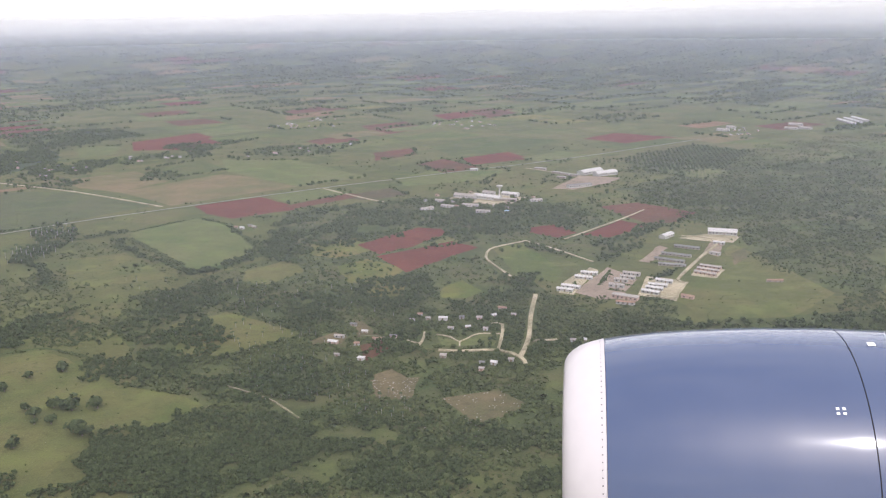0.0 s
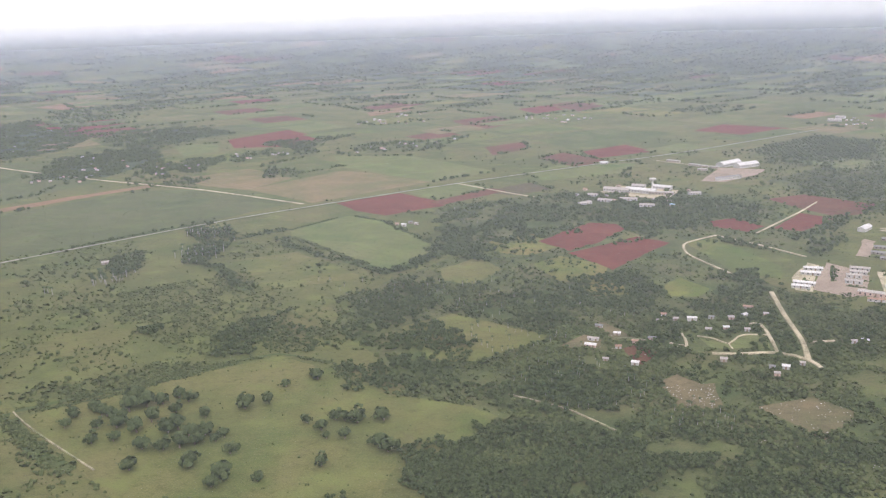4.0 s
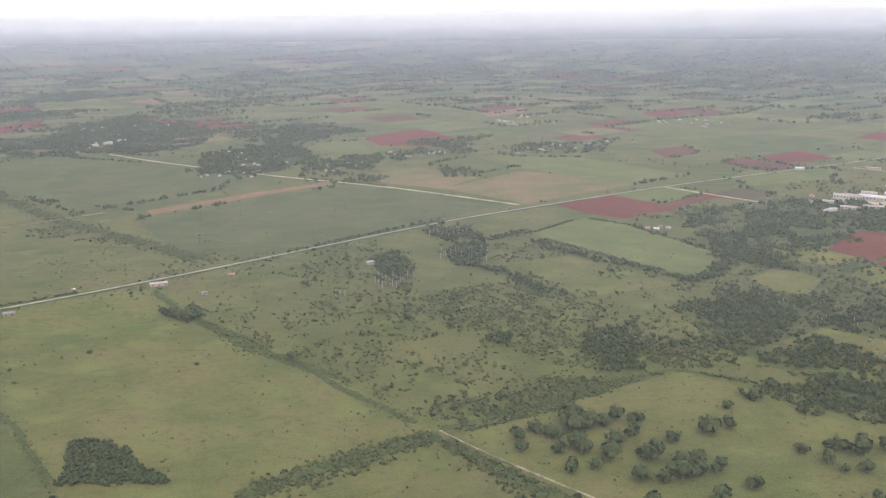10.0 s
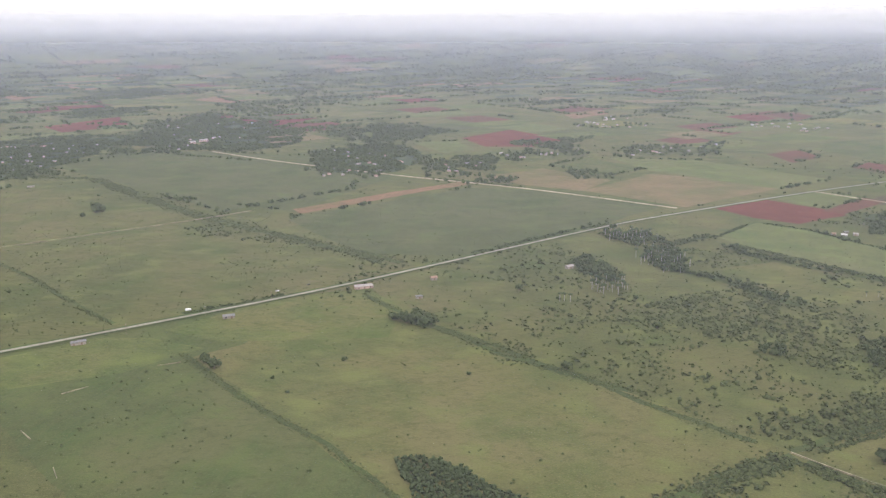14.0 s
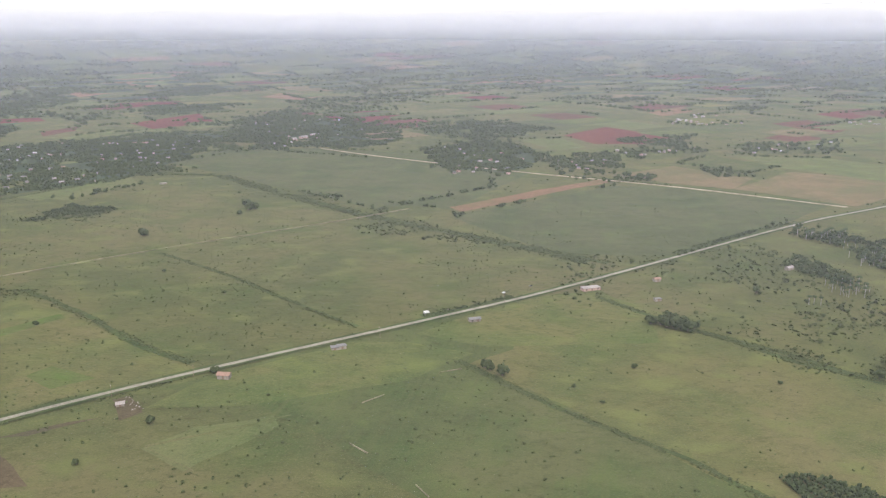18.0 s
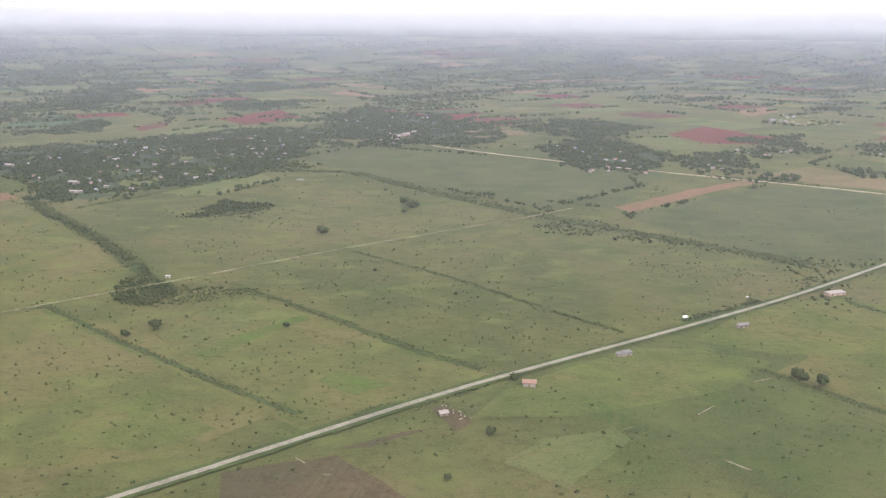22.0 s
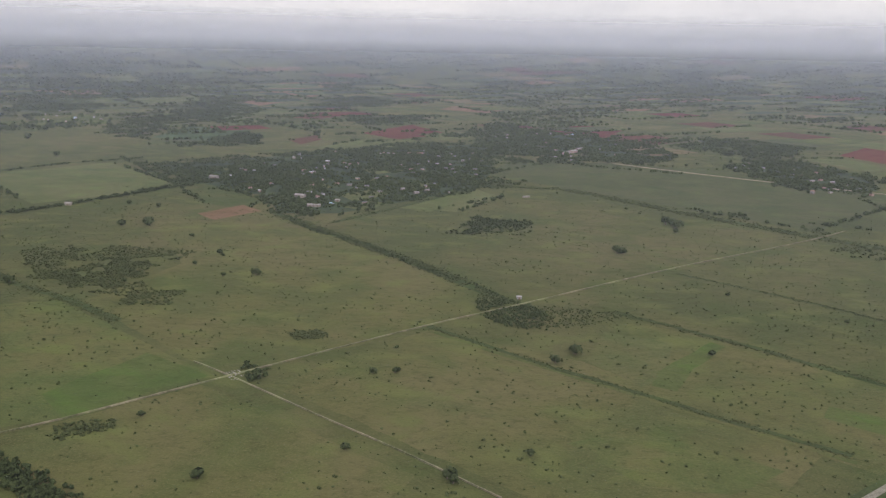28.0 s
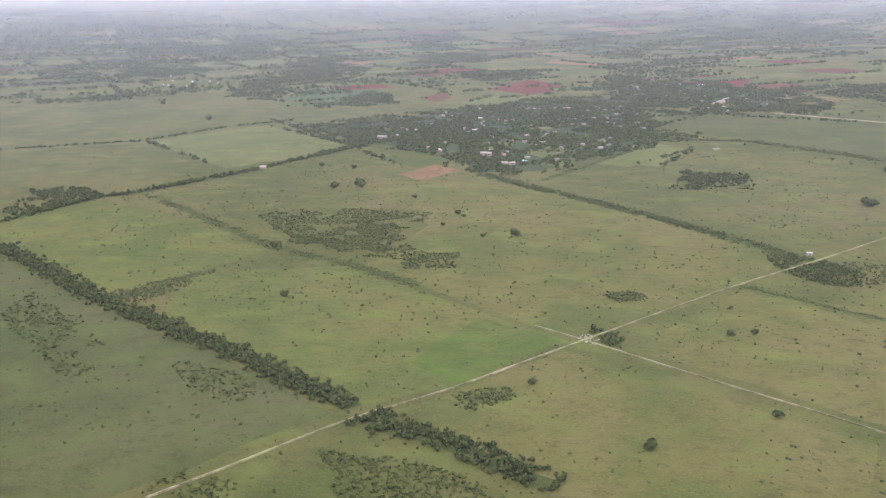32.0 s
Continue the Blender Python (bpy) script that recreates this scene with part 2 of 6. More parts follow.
def rise(x, y):
    """Height of the land: level, and rising gently towards the far rim."""
    r = np.hypot(np.asarray(x, float) - CENTRE.x, np.asarray(y, float) - CENTRE.y)
    return 160.0 * (np.maximum(0.0, r - 2400.0) / 1900.0) ** 2


def tri_mesh(name, verts, tris, mat):
    """A mesh of triangles from arrays."""
    me = bpy.data.meshes.new(name)
    verts, tris = np.asarray(verts, np.float32), np.asarray(tris, np.int32)
    me.vertices.add(len(verts))
    me.vertices.foreach_set("co", verts.ravel())
    me.loops.add(tris.size)
    me.loops.foreach_set("vertex_index", tris.ravel())
    me.polygons.add(len(tris))
    me.polygons.foreach_set("loop_start", np.arange(0, tris.size, 3, dtype=np.int32))
    me.polygons.foreach_set("loop_total", np.full(len(tris), 3, np.int32))
    me.polygons.foreach_set("use_smooth", np.ones(len(tris), bool))
    me.update(calc_edges=True)
    me.materials.append(MATS[mat])
    return me


def part(name, bm, mat, parent, label=""):
    """Links a bmesh as one mesh object under a thing or a part."""
    me = bpy.data.meshes.new(name)
    bm.to_mesh(me)
    bm.free()
    me.materials.append(MATS[mat])
    ob = new(name, me)
    ob.parent = parent
    return tagged(ob, label)


def box(bm, x0, y0, z0, x1, y1, z1):
    v = [bm.verts.new((x, y, z)) for z in (z0, z1) for x, y in ((x0, y0), (x1, y0), (x1, y1), (x0, y1))]
    for f in ((3, 2, 1, 0), (4, 5, 6, 7), (0, 1, 5, 4), (1, 2, 6, 5), (2, 3, 7, 6), (3, 0, 4, 7)):
        bm.faces.new([v[i] for i in f])
    return bm


def boxes(*dims):
    bm = bmesh.new()
    for d in dims:
        box(bm, *d)
    return bm


def tube(bm, rings, sides=8, cap=True):
    """A tapered tube through rings of (x, y, z, radius)."""
    loops = []
    for x, y, z, r in rings:
        loops.append([bm.verts.new((x + r * math.cos(6.2832 * k / sides), y + r * math.sin(6.2832 * k / sides), z)) for k in range(sides)])
    for a, b in zip(loops, loops[1:]):
        for k in range(sides):
            bm.faces.new((a[k], a[(k + 1) % sides], b[(k + 1) % sides], b[k]))
    if cap:
        bm.faces.new(loops[-1])
        bm.faces.new(loops[0][::-1])
    return bm


def clumps(seed, count, rx, rz, base, size, core=True):
    """Leaf clumps over a crown: arrays of points and triangles."""
    g = np.random.default_rng(seed)
    V, T, n = [], [], 0
    lobes = g.normal(size=(5, 3)) * (0.27, 0.27, 0.16)
    for i in range(count):
        d = g.normal(size=3)
        d /= np.linalg.norm(d)
        d[2] = d[2] * 0.9 + 0.22
        c = lobes[i % 5] * (rx, rx, rz) + d * (rx * 0.66, rx * 0.66, rz * 0.72) * g.uniform(0.75, 1.05)
        c[2] += base + rz
        up = d * (1, 1, 1.3) + g.normal(size=3) * 0.35
        up /= np.linalg.norm(up)
        a = np.cross(up, g.normal(size=3))
        a /= np.linalg.norm(a)
        b = np.cross(up, a)
        s = size * g.uniform(0.65, 1.35)
        ring = [c + s * g.uniform(0.7, 1.2) * (a * math.cos(t) + b * math.sin(t)) - up * s * g.uniform(0.1, 0.5) for t in np.arange(5) * 1.2566]
        V += [c + up * s * 0.45] + ring
        T += [(n, n + 1 + k, n + 1 + (k + 1) % 5) for k in range(5)]
        n += 6
    if core:
        q = [(rx * 0.62, 0, 0), (0, rx * 0.62, 0), (-rx * 0.62, 0, 0), (0, -rx * 0.62, 0), (0, 0, rz * 0.7), (0, 0, -rz * 0.75)]
        V += [np.array(p) + (0, 0, base + rz) for p in q]
        T += [(n + a, n + (a + 1) % 4, n + 4) for a in range(4)] + [(n + (a + 1) % 4, n + a, n + 5) for a in range(4)]
    return np.array(V), np.array(T)


def fronds(seed, top, length, count):
    """A palm's crown: drooping fronds."""
    g = np.random.default_rng(seed)
    V, T, n = [], [], 0
    for k in range(count):
        t = 6.2832 * (k + g.uniform(0, 0.6)) / count
        lift = g.uniform(0.05, 0.9)
        d, s = np.array((math.cos(t), math.sin(t), 0)), np.array((-math.sin(t), math.cos(t), 0))
        pts = [(0, 0, 0.12), (0.4, 0.32 * lift, 0.62), (0.75, 0.25 * lift - 0.12, 0.6), (1.0, 0.1 * lift - 0.55, 0.1)]
        for r, h, w in pts:
            m = np.array((0, 0, top)) + d * r * length + np.array((0, 0, h * length))
            V += [m + s * w - (0, 0, 0.25 * w), m + (0, 0, 0.1), m - s * w - (0, 0, 0.25 * w)]
        for j in range(3):
            a, b = n + 3 * j, n + 3 * j + 3
            T += [(a, a + 1, b + 1), (a, b + 1, b), (a + 1, a + 2, b + 2), (a + 1, b + 2, b + 1)]
        n += 12
    return np.array(V), np.array(T)


def pole_tris(h, r0, r1, sides=5):
    V = [(r * math.cos(6.2832 * k / sides), r * math.sin(6.2832 * k / sides), z) for z, r in ((0, r0), (h, r1)) for k in range(sides)]
    T = []
    for k in range(sides):
        j = (k + 1) % sides
        T += [(k, j, sides + j), (k, sides + j, sides + k)]
    return np.array(V), np.array(T)


KINDS = {
    "wood": [clumps(10 + i, 11, 2.1 + 0.25 * (i % 3), 1.6 + 0.25 * (i % 2), 0.6, 1.05) for i in range(7)],
    "copse": [clumps(110 + i, 6, 2.1 + 0.25 * (i % 3), 1.4, 0.1, 1.25, False) for i in range(7)],
    "grove": [clumps(150 + i, 3, 2.1 + 0.25 * (i % 3), 1.4, 0.1, 1.75, False) for i in range(7)],
    "far": [clumps(90 + i, 2, 4.4, 3.0, 0.0, 5.0, False) for i in range(5)],
    "tuft": [clumps(70 + i, 3, 0.5, 0.35, 0.0, 0.45, False) for i in range(4)],
    "scrub": [clumps(40 + i, 4, 1.0, 0.55, 0.0, 0.8, False) for i in range(6)],
    "banana": [clumps(60 + i, 8, 0.9, 0.9, 0.2, 0.6) for i in range(4)],
    "frond": [fronds(80 + i, 10.5, 3.4, 11) for i in range(3)],
    "stem": [pole_tris(10.7, 0.34, 0.2)],
}
LEAF = {"copse": "leaves", "grove": "leaves", "far": "leaves", "tuft": "scrub_leaves", "wood": "leaves", "scrub": "scrub_leaves", "banana": "banana_leaves", "frond": "palm_leaves", "stem": "palm_bark"}


def scatter_mesh(name, kind, pts, sizes, squash=(0.8, 1.25)):
    """One mesh of many plants of a kind at the places given."""
    Vs, Ts, n = [], [], 0
    which = rng.integers(0, len(KINDS[kind]), len(pts))
    ang = rng.uniform(0, 6.2832, len(pts))
    tall = sizes * rng.uniform(*squash, len(pts))
    base = rise(pts[:, 0], pts[:, 1])
    for i, (V, T) in enumerate(KINDS[kind]):
        m = np.where(which == i)[0]
        if not len(m):
            continue
        c, s = np.cos(ang[m])[:, None], np.sin(ang[m])[:, None]
        sx = sizes[m][:, None]
        X = (V[None, :, 0] * c - V[None, :, 1] * s) * sx + pts[m, 0][:, None]
        Y = (V[None, :, 0] * s + V[None, :, 1] * c) * sx + pts[m, 1][:, None]
        Z = V[None, :, 2] * tall[m][:, None] + base[m][:, None] - 0.05
        Vs.append(np.stack([X, Y, Z], 2).reshape(-1, 3))
        Ts.append((T[None] + (n + np.arange(len(m)) * len(V))[:, None, None]).reshape(-1, 3))
        n += len(m) * len(V)
    return tri_mesh(name, np.concatenate(Vs), np.concatenate(Ts), LEAF[kind])


def inside(px, py, poly):
    ok = np.zeros(len(px), bool)
    j = len(poly) - 1
    for i in range(len(poly)):
        (x0, y0), (x1, y1) = poly[i], poly[j]
        if y0 != y1:
            ok ^= ((y0 > py) != (y1 > py)) & (px < (x1 - x0) * (py - y0) / (y1 - y0) + x0)
        j = i
    return ok


CLEAR = []  # stretches kept free of plants: x0, y0, x1, y1, half width


def free(pts):
    ok = np.ones(len(pts), bool)
    for x0, y0, x1, y1, w in CLEAR:
        d = np.array((x1 - x0, y1 - y0), float)
        q = pts - (x0, y0)
        t = np.clip(q @ d / max(d @ d, 1e-6), 0, 1)
        ok &= np.hypot(*(q - t[:, None] * d).T) > w
    return ok


def patchy(pts, scale, seed):
    """A value of about -1 to 1 that varies over the land."""
    return np.array([noise.fractal(Vector((x * scale, y * scale, seed)), 0.6, 2.0, 3) for x, y in pts])


ORDER = [0]
FIELDS = []
LEVELS = []


def field(mat, corners, lift=0):
    """A field or patch of bare or grown ground with uneven edges, lying on the land."""
    ORDER[0] += 1
    bm = bmesh.new()
    edge = []
    n = len(corners)
    cx, cy = sum(c[0] for c in corners) / n, sum(c[1] for c in corners) / n
    for k in range(n):
        (x0, y0), (x1, y1) = corners[k], corners[(k + 1) % n]
        m = max(3, int(math.hypot(x1 - x0, y1 - y0) / 9))
        for i in range(m):
            t = i / m
            x, y = x0 + (x1 - x0) * t, y0 + (y1 - y0) * t
            j = noise.noise_vector(Vector((x * 0.07, y * 0.07, ORDER[0]))) * 2.0 + noise.noise_vector(Vector((x * 0.012, y * 0.012, 3))) * 2.0
            edge.append((x + j.x, y + j.y))
    far = float(rise(cx, cy))
    bx = (min(c[0] for c in corners) - 6, min(c[1] for c in corners) - 6, max(c[0] for c in corners) + 6, max(c[1] for c in corners) + 6)
    level = 1 + max([lv for q, lv in LEVELS if q[0] < bx[2] and q[2] > bx[0] and q[1] < bx[3] and q[3] > bx[1]], default=0)
    LEVELS.append((bx, level))
    z = 0.025 * level + (0.9 if far > 0.2 else 0)
    FIELDS.append((mat, corners))
    vs = [bm.verts.new((x, y, float(rise(x, y)) + z)) for x, y in edge]
    for a, b, c in tessellate_polygon([[Vector((x, y, 0)) for x, y in edge]]):
        f = bm.faces.new((vs[a], vs[b], vs[c]))
        f.normal_update()
        if f.normal.z < 0:
            f.normal_flip()
    nice = {"red": "ploughed red soil field", "tan_red": "pale reddish stubble strip", "red_brown": "dull red-brown tilled field", "tan": "dry tan stubble field",
            "brown": "dark brown tilled plot", "canopy": "flat dark patch for closed woodland and the shade beneath it", "bare": "bare stony patch of pale soil", "rank_grass": "strip of rank dark green grass", "pasture": "dry olive pasture with tussocks", "bright_green": "bright green grass field"}
    ob = part("field", bm, mat, None)
    return tagged(ob, nice.get(mat, "grassy " + mat.replace("_", " ") + " field") + " in the farmland", "field", "fields", "structure")


def track(name, width, mat, pts):
    """A road along a smooth line, raised a little over the land."""
    P = [Vector((x, y)) for x, y in pts]
    line = []
    for i in range(len(P) - 1):
        a, b, c, d = P[max(i - 1, 0)], P[i], P[i + 1], P[min(i + 2, len(P) - 1)]
        m = max(2, int((c - b).length / 10))
        for k in range(m):
            t = k / m
            line.append(0.5 * (2 * b + (c - a) * t + (2 * a - 5 * b + 4 * c - d) * t * t + (3 * b - a - 3 * c + d) * t ** 3))
        CLEAR.append((b.x, b.y, c.x, c.y, width * 0.5 + 2.0))
    line.append(P[-1])
    bm = bmesh.new()
    rows = []
    for i, p in enumerate(line):
        d = (line[min(i + 1, len(line) - 1)] - line[max(i - 1, 0)]).normalized()
        s = Vector((-d.y, d.x))
        w = width * (0.5 if mat == "asphalt" else 0.5 + (0.3 if mat == "worn_track" else 0.12) * noise.noise(Vector((p.x * 0.05, p.y * 0.05, 9))))
        h = float(rise(p.x, p.y)) + (2.4 if rise(p.x, p.y) > 0.5 else (0.7 if mat == "asphalt" else 0.6))
        rows.append([bm.verts.new((p.x + s.x * o * w, p.y + s.y * o * w, h + z)) for o, z in ((1.2, -0.6), (1, 0), (0, 0.04), (-1, 0), (-1.2, -0.6))])
    for a, b in zip(rows, rows[1:]):
        for k in range(4):
            bm.faces.new((a[k], a[k + 1], b[k + 1], b[k]))
    ob = part(name, bm, mat, None)
    label = "straight grey two-lane country road between fields" if mat == "asphalt" else "narrow pale unpaved dirt road through the farmland"
    tagged(ob, label, "road", "", "structure")
    if mat == "asphalt":
        bm = bmesh.new()
        rows = []
        for i, p in enumerate(line):
            d = (line[min(i + 1, len(line) - 1)] - line[max(i - 1, 0)]).normalized()
            s = Vector((-d.y, d.x))
            rows.append([bm.verts.new((p.x + s.x * o, p.y + s.y * o, 0.55)) for o in (4.0 + 0.9 * noise.noise(Vector((p.x * 0.06, p.y * 0.06, 1))), -4.3 - 0.9 * noise.noise(Vector((p.x * 0.06, p.y * 0.06, 2))))])
        for a, b in zip(rows, rows[1:]):
            bm.faces.new((a[0], a[1], b[1], b[0]))
        tagged(part("verge", bm, "verge", None), "mown grass verge along the country road", "verge", "", "structure")
    return ob


WOODS = []


def wood(kind, dens, size, poly):
    WOODS.append((kind, dens, size, "area", poly, 0))


def hedge(kind, width, dens, size, line):
    WOODS.append((kind, dens, size, "line", line, width))
    if min(p[1] for p in line) < 1000:
        off = []
        for i, (x, y) in enumerate(line):
            d = (Vector(line[min(i + 1, len(line) - 1)]) - Vector(line[max(i - 1, 0)])).normalized() * width * 0.34
            off.append((x - d.y, y + d.x, x + d.y, y - d.x))
        field("rank_grass", [o[:2] for o in off] + [o[2:] for o in off[::-1]])


def grow():
    """Fills the woods and hedges with plants, once roads and buildings have taken their room."""
    for kind, dens, size, form, pts, width in WOODS:
        base = "wood" if kind == "palmwood" else kind
        r = {"wood": 2.3, "scrub": 0.95, "banana": 1.0}[base] * size
        gap = 1.35 * r * 2 / 2
        if form == "area":
            A = np.array(pts, float)
            (x0, y0), (x1, y1) = A.min(0), A.max(0)
            area = abs(sum(pts[i - 1][0] * pts[i][1] - pts[i][0] * pts[i - 1][1] for i in range(len(pts)))) / 2
            per = {"wood": 0.8 if size > 0.6 else 0.68, "banana": 1.3}.get(base, 0.30)
            want = int((x1 - x0) * (y1 - y0) * dens * per / (3.1416 * r * r) * 1.0)
            want = min(want, 14000)
            Q = np.stack([rng.uniform(x0, x1, want), rng.uniform(y0, y1, want)], 1)
            edge = np.stack([patchy(Q, 0.03, 5.0), patchy(Q, 0.03, 8.0)], 1) * min(20.0, 0.12 * area ** 0.5)
            keep = inside(Q[:, 0] + edge[:, 0], Q[:, 1] + edge[:, 1], pts)
            Q = Q[keep]
            Q = Q[patchy(Q, 0.022, 2.0) > (-9 if area < 2500 else (-0.25 if dens >= 0.75 else -0.02))]
        else:
            Q = []
            for (xa, ya), (xb, yb) in zip(pts, pts[1:]):
                n = int(math.hypot(xb - xa, yb - ya) * width * dens * (0.26 if base == "wood" else 0.4) / (r * r)) + 2
                t = rng.uniform(0, 1, n)
                o = rng.normal(0, width * 0.32, n)
                d = np.array((xb - xa, yb - ya)) / max(1, math.hypot(xb - xa, yb - ya))
                Q.append(np.stack([xa + (xb - xa) * t - d[1] * o, ya + (yb - ya) * t + d[0] * o], 1))
            Q = np.concatenate(Q)
            Q = Q[patchy(Q, 0.05, 4.0) > (-0.8 if dens > 1.5 else -0.35)]
        Q = Q[free(Q)]
        if not len(Q):
            continue
        S = size * rng.uniform(0.6, 1.2, len(Q))
        word = {"wood": ("woodland", "dense dark green broadleaf trees growing close together", "trees"), "scrub": ("scrub", "low olive-green bushes and scrub over the grass", "bushes"),
                "banana": ("plantation", "thick patch of broad-leaved banana plants", "plants")}[base]
        nm = "hedgerow" if form == "line" else word[0]
        shape = base if base != "wood" else ("grove" if Q[:, 1].mean() > 800 else ("copse" if size < 0.6 else base))
        ob = new(nm, scatter_mesh(nm, shape, Q, S))
        tagged(ob, word[1] if form == "area" else "uneven green hedgerow along a field boundary", word[2] if form == "area" else "hedge", "", "stuff")
        if kind == "palmwood":
            k = rng.integers(0, len(Q), len(Q) // 5)
            P = Q[k] + rng.normal(0, 4, (len(k), 2))
            palms(P, rng.uniform(0.34, 0.5, len(P)))


PALMS = [0]


def palms(P, S):
    """A stand of royal palms: pale stems and tufted crowns."""
    for kind, nm in (("stem", "palm_stems"), ("frond", "palm_crowns")):
        state = np.random.default_rng(31 + PALMS[0])
        Q = P + state.normal(0, 0.01, P.shape)
        ob = new(nm, scatter_mesh(nm, kind, Q, S, (1.0, 1.0001)))
        tagged(ob, "pale bare stems of royal palms" if kind == "stem" else "drooping feathery crowns of royal palms", "palms", "", "stuff")
    PALMS[0] += 1


def palmstand(count, poly):
    """Royal palms scattered through the bush."""
    A = np.array(poly, float)
    Q = np.stack([rng.uniform(A[:, 0].min(), A[:, 0].max(), count * 3), rng.uniform(A[:, 1].min(), A[:, 1].max(), count * 3)], 1)
    Q = Q[inside(Q[:, 0], Q[:, 1], poly)]
    Q = Q[free(Q)][:count]
    palms(Q, rng.uniform(0.26, 0.42, len(Q)))


def orchard(poly, gap):
    A = np.array(poly, float)
    i, j = np.meshgrid(np.arange(-80, 80), np.arange(-80, 80))
    c, s = math.cos(0.75), math.sin(0.75)
    Q = np.stack([(i * c - j * s).ravel() * gap, (i * s + j * c).ravel() * gap], 1) + A.mean(0)
    Q = Q[inside(Q[:, 0], Q[:, 1], poly)]
    Q = Q[free(Q)] + rng.normal(0, 0.4, (len(Q[free(Q)]), 2))
    tagged(new("orchard", scatter_mesh("orchard", "wood", Q, rng.uniform(0.9, 1.2, len(Q)))), "orchard of small round trees planted in straight rows", "orchard", "", "stuff")


def stones(count, poly):
    """Pale limestone lumps lying on bare ground."""
    A = np.array(poly, float)
    V, T, n = [], [], 0
    g = np.random.default_rng(count)
    for k in range(count * 3):
        x, y = g.uniform(A[:, 0].min(), A[:, 0].max()), g.uniform(A[:, 1].min(), A[:, 1].max())
        if not inside(np.array([x]), np.array([y]), poly)[0]:
            continue
        s = g.uniform(0.15, 0.5)
        q = np.array([(1, 0, 0), (0.2, 0.9, 0), (-1, 0.1, 0), (0, -1, 0), (0.1, 0.1, 0.7)]) * s * g.uniform(0.7, 1.3, (5, 3)) + (x, y, 0.35)
        V += list(q)
        T += [(n, n + 1, n + 4), (n + 1, n + 2, n + 4), (n + 2, n + 3, n + 4), (n + 3, n, n + 4)]
        n += 5
    tagged(new("stones", tri_mesh("stones", V, T, "rock")), "pale limestone lumps scattered on bare ground", "stones", "", "stuff")

# ---- land, sheets imitating haze ----


def ground():
    rings = [0, 150, 300, 450, 600, 800, 1000, 1250, 1500, 1750, 2000, 2200, 2400] + [2400 + 100 * k for k in range(1, 20)]
    n = 160
    V, T = [(CENTRE.x, CENTRE.y, 0)], []
    for r in rings[1:]:
        for k in range(n):
            a = 6.283185 * k / n
            x, y = CENTRE.x + r * math.cos(a), CENTRE.y + r * math.sin(a)
            V.append((x, y, float(rise(x, y))))
    for k in range(n):
        T.append((0, 1 + k, 1 + (k + 1) % n))
    for i in range(len(rings) - 2):
        for k in range(n):
            a, b = 1 + i * n + k, 1 + i * n + (k + 1) % n
            T += [(a, a + n, b + n), (a, b + n, b)]
    ob = new("ground", tri_mesh("ground", V, T, "ground"))
    tagged(ob, "wide flat farmland with mottled olive and tan grass", "ground", "", "structure")


ground()


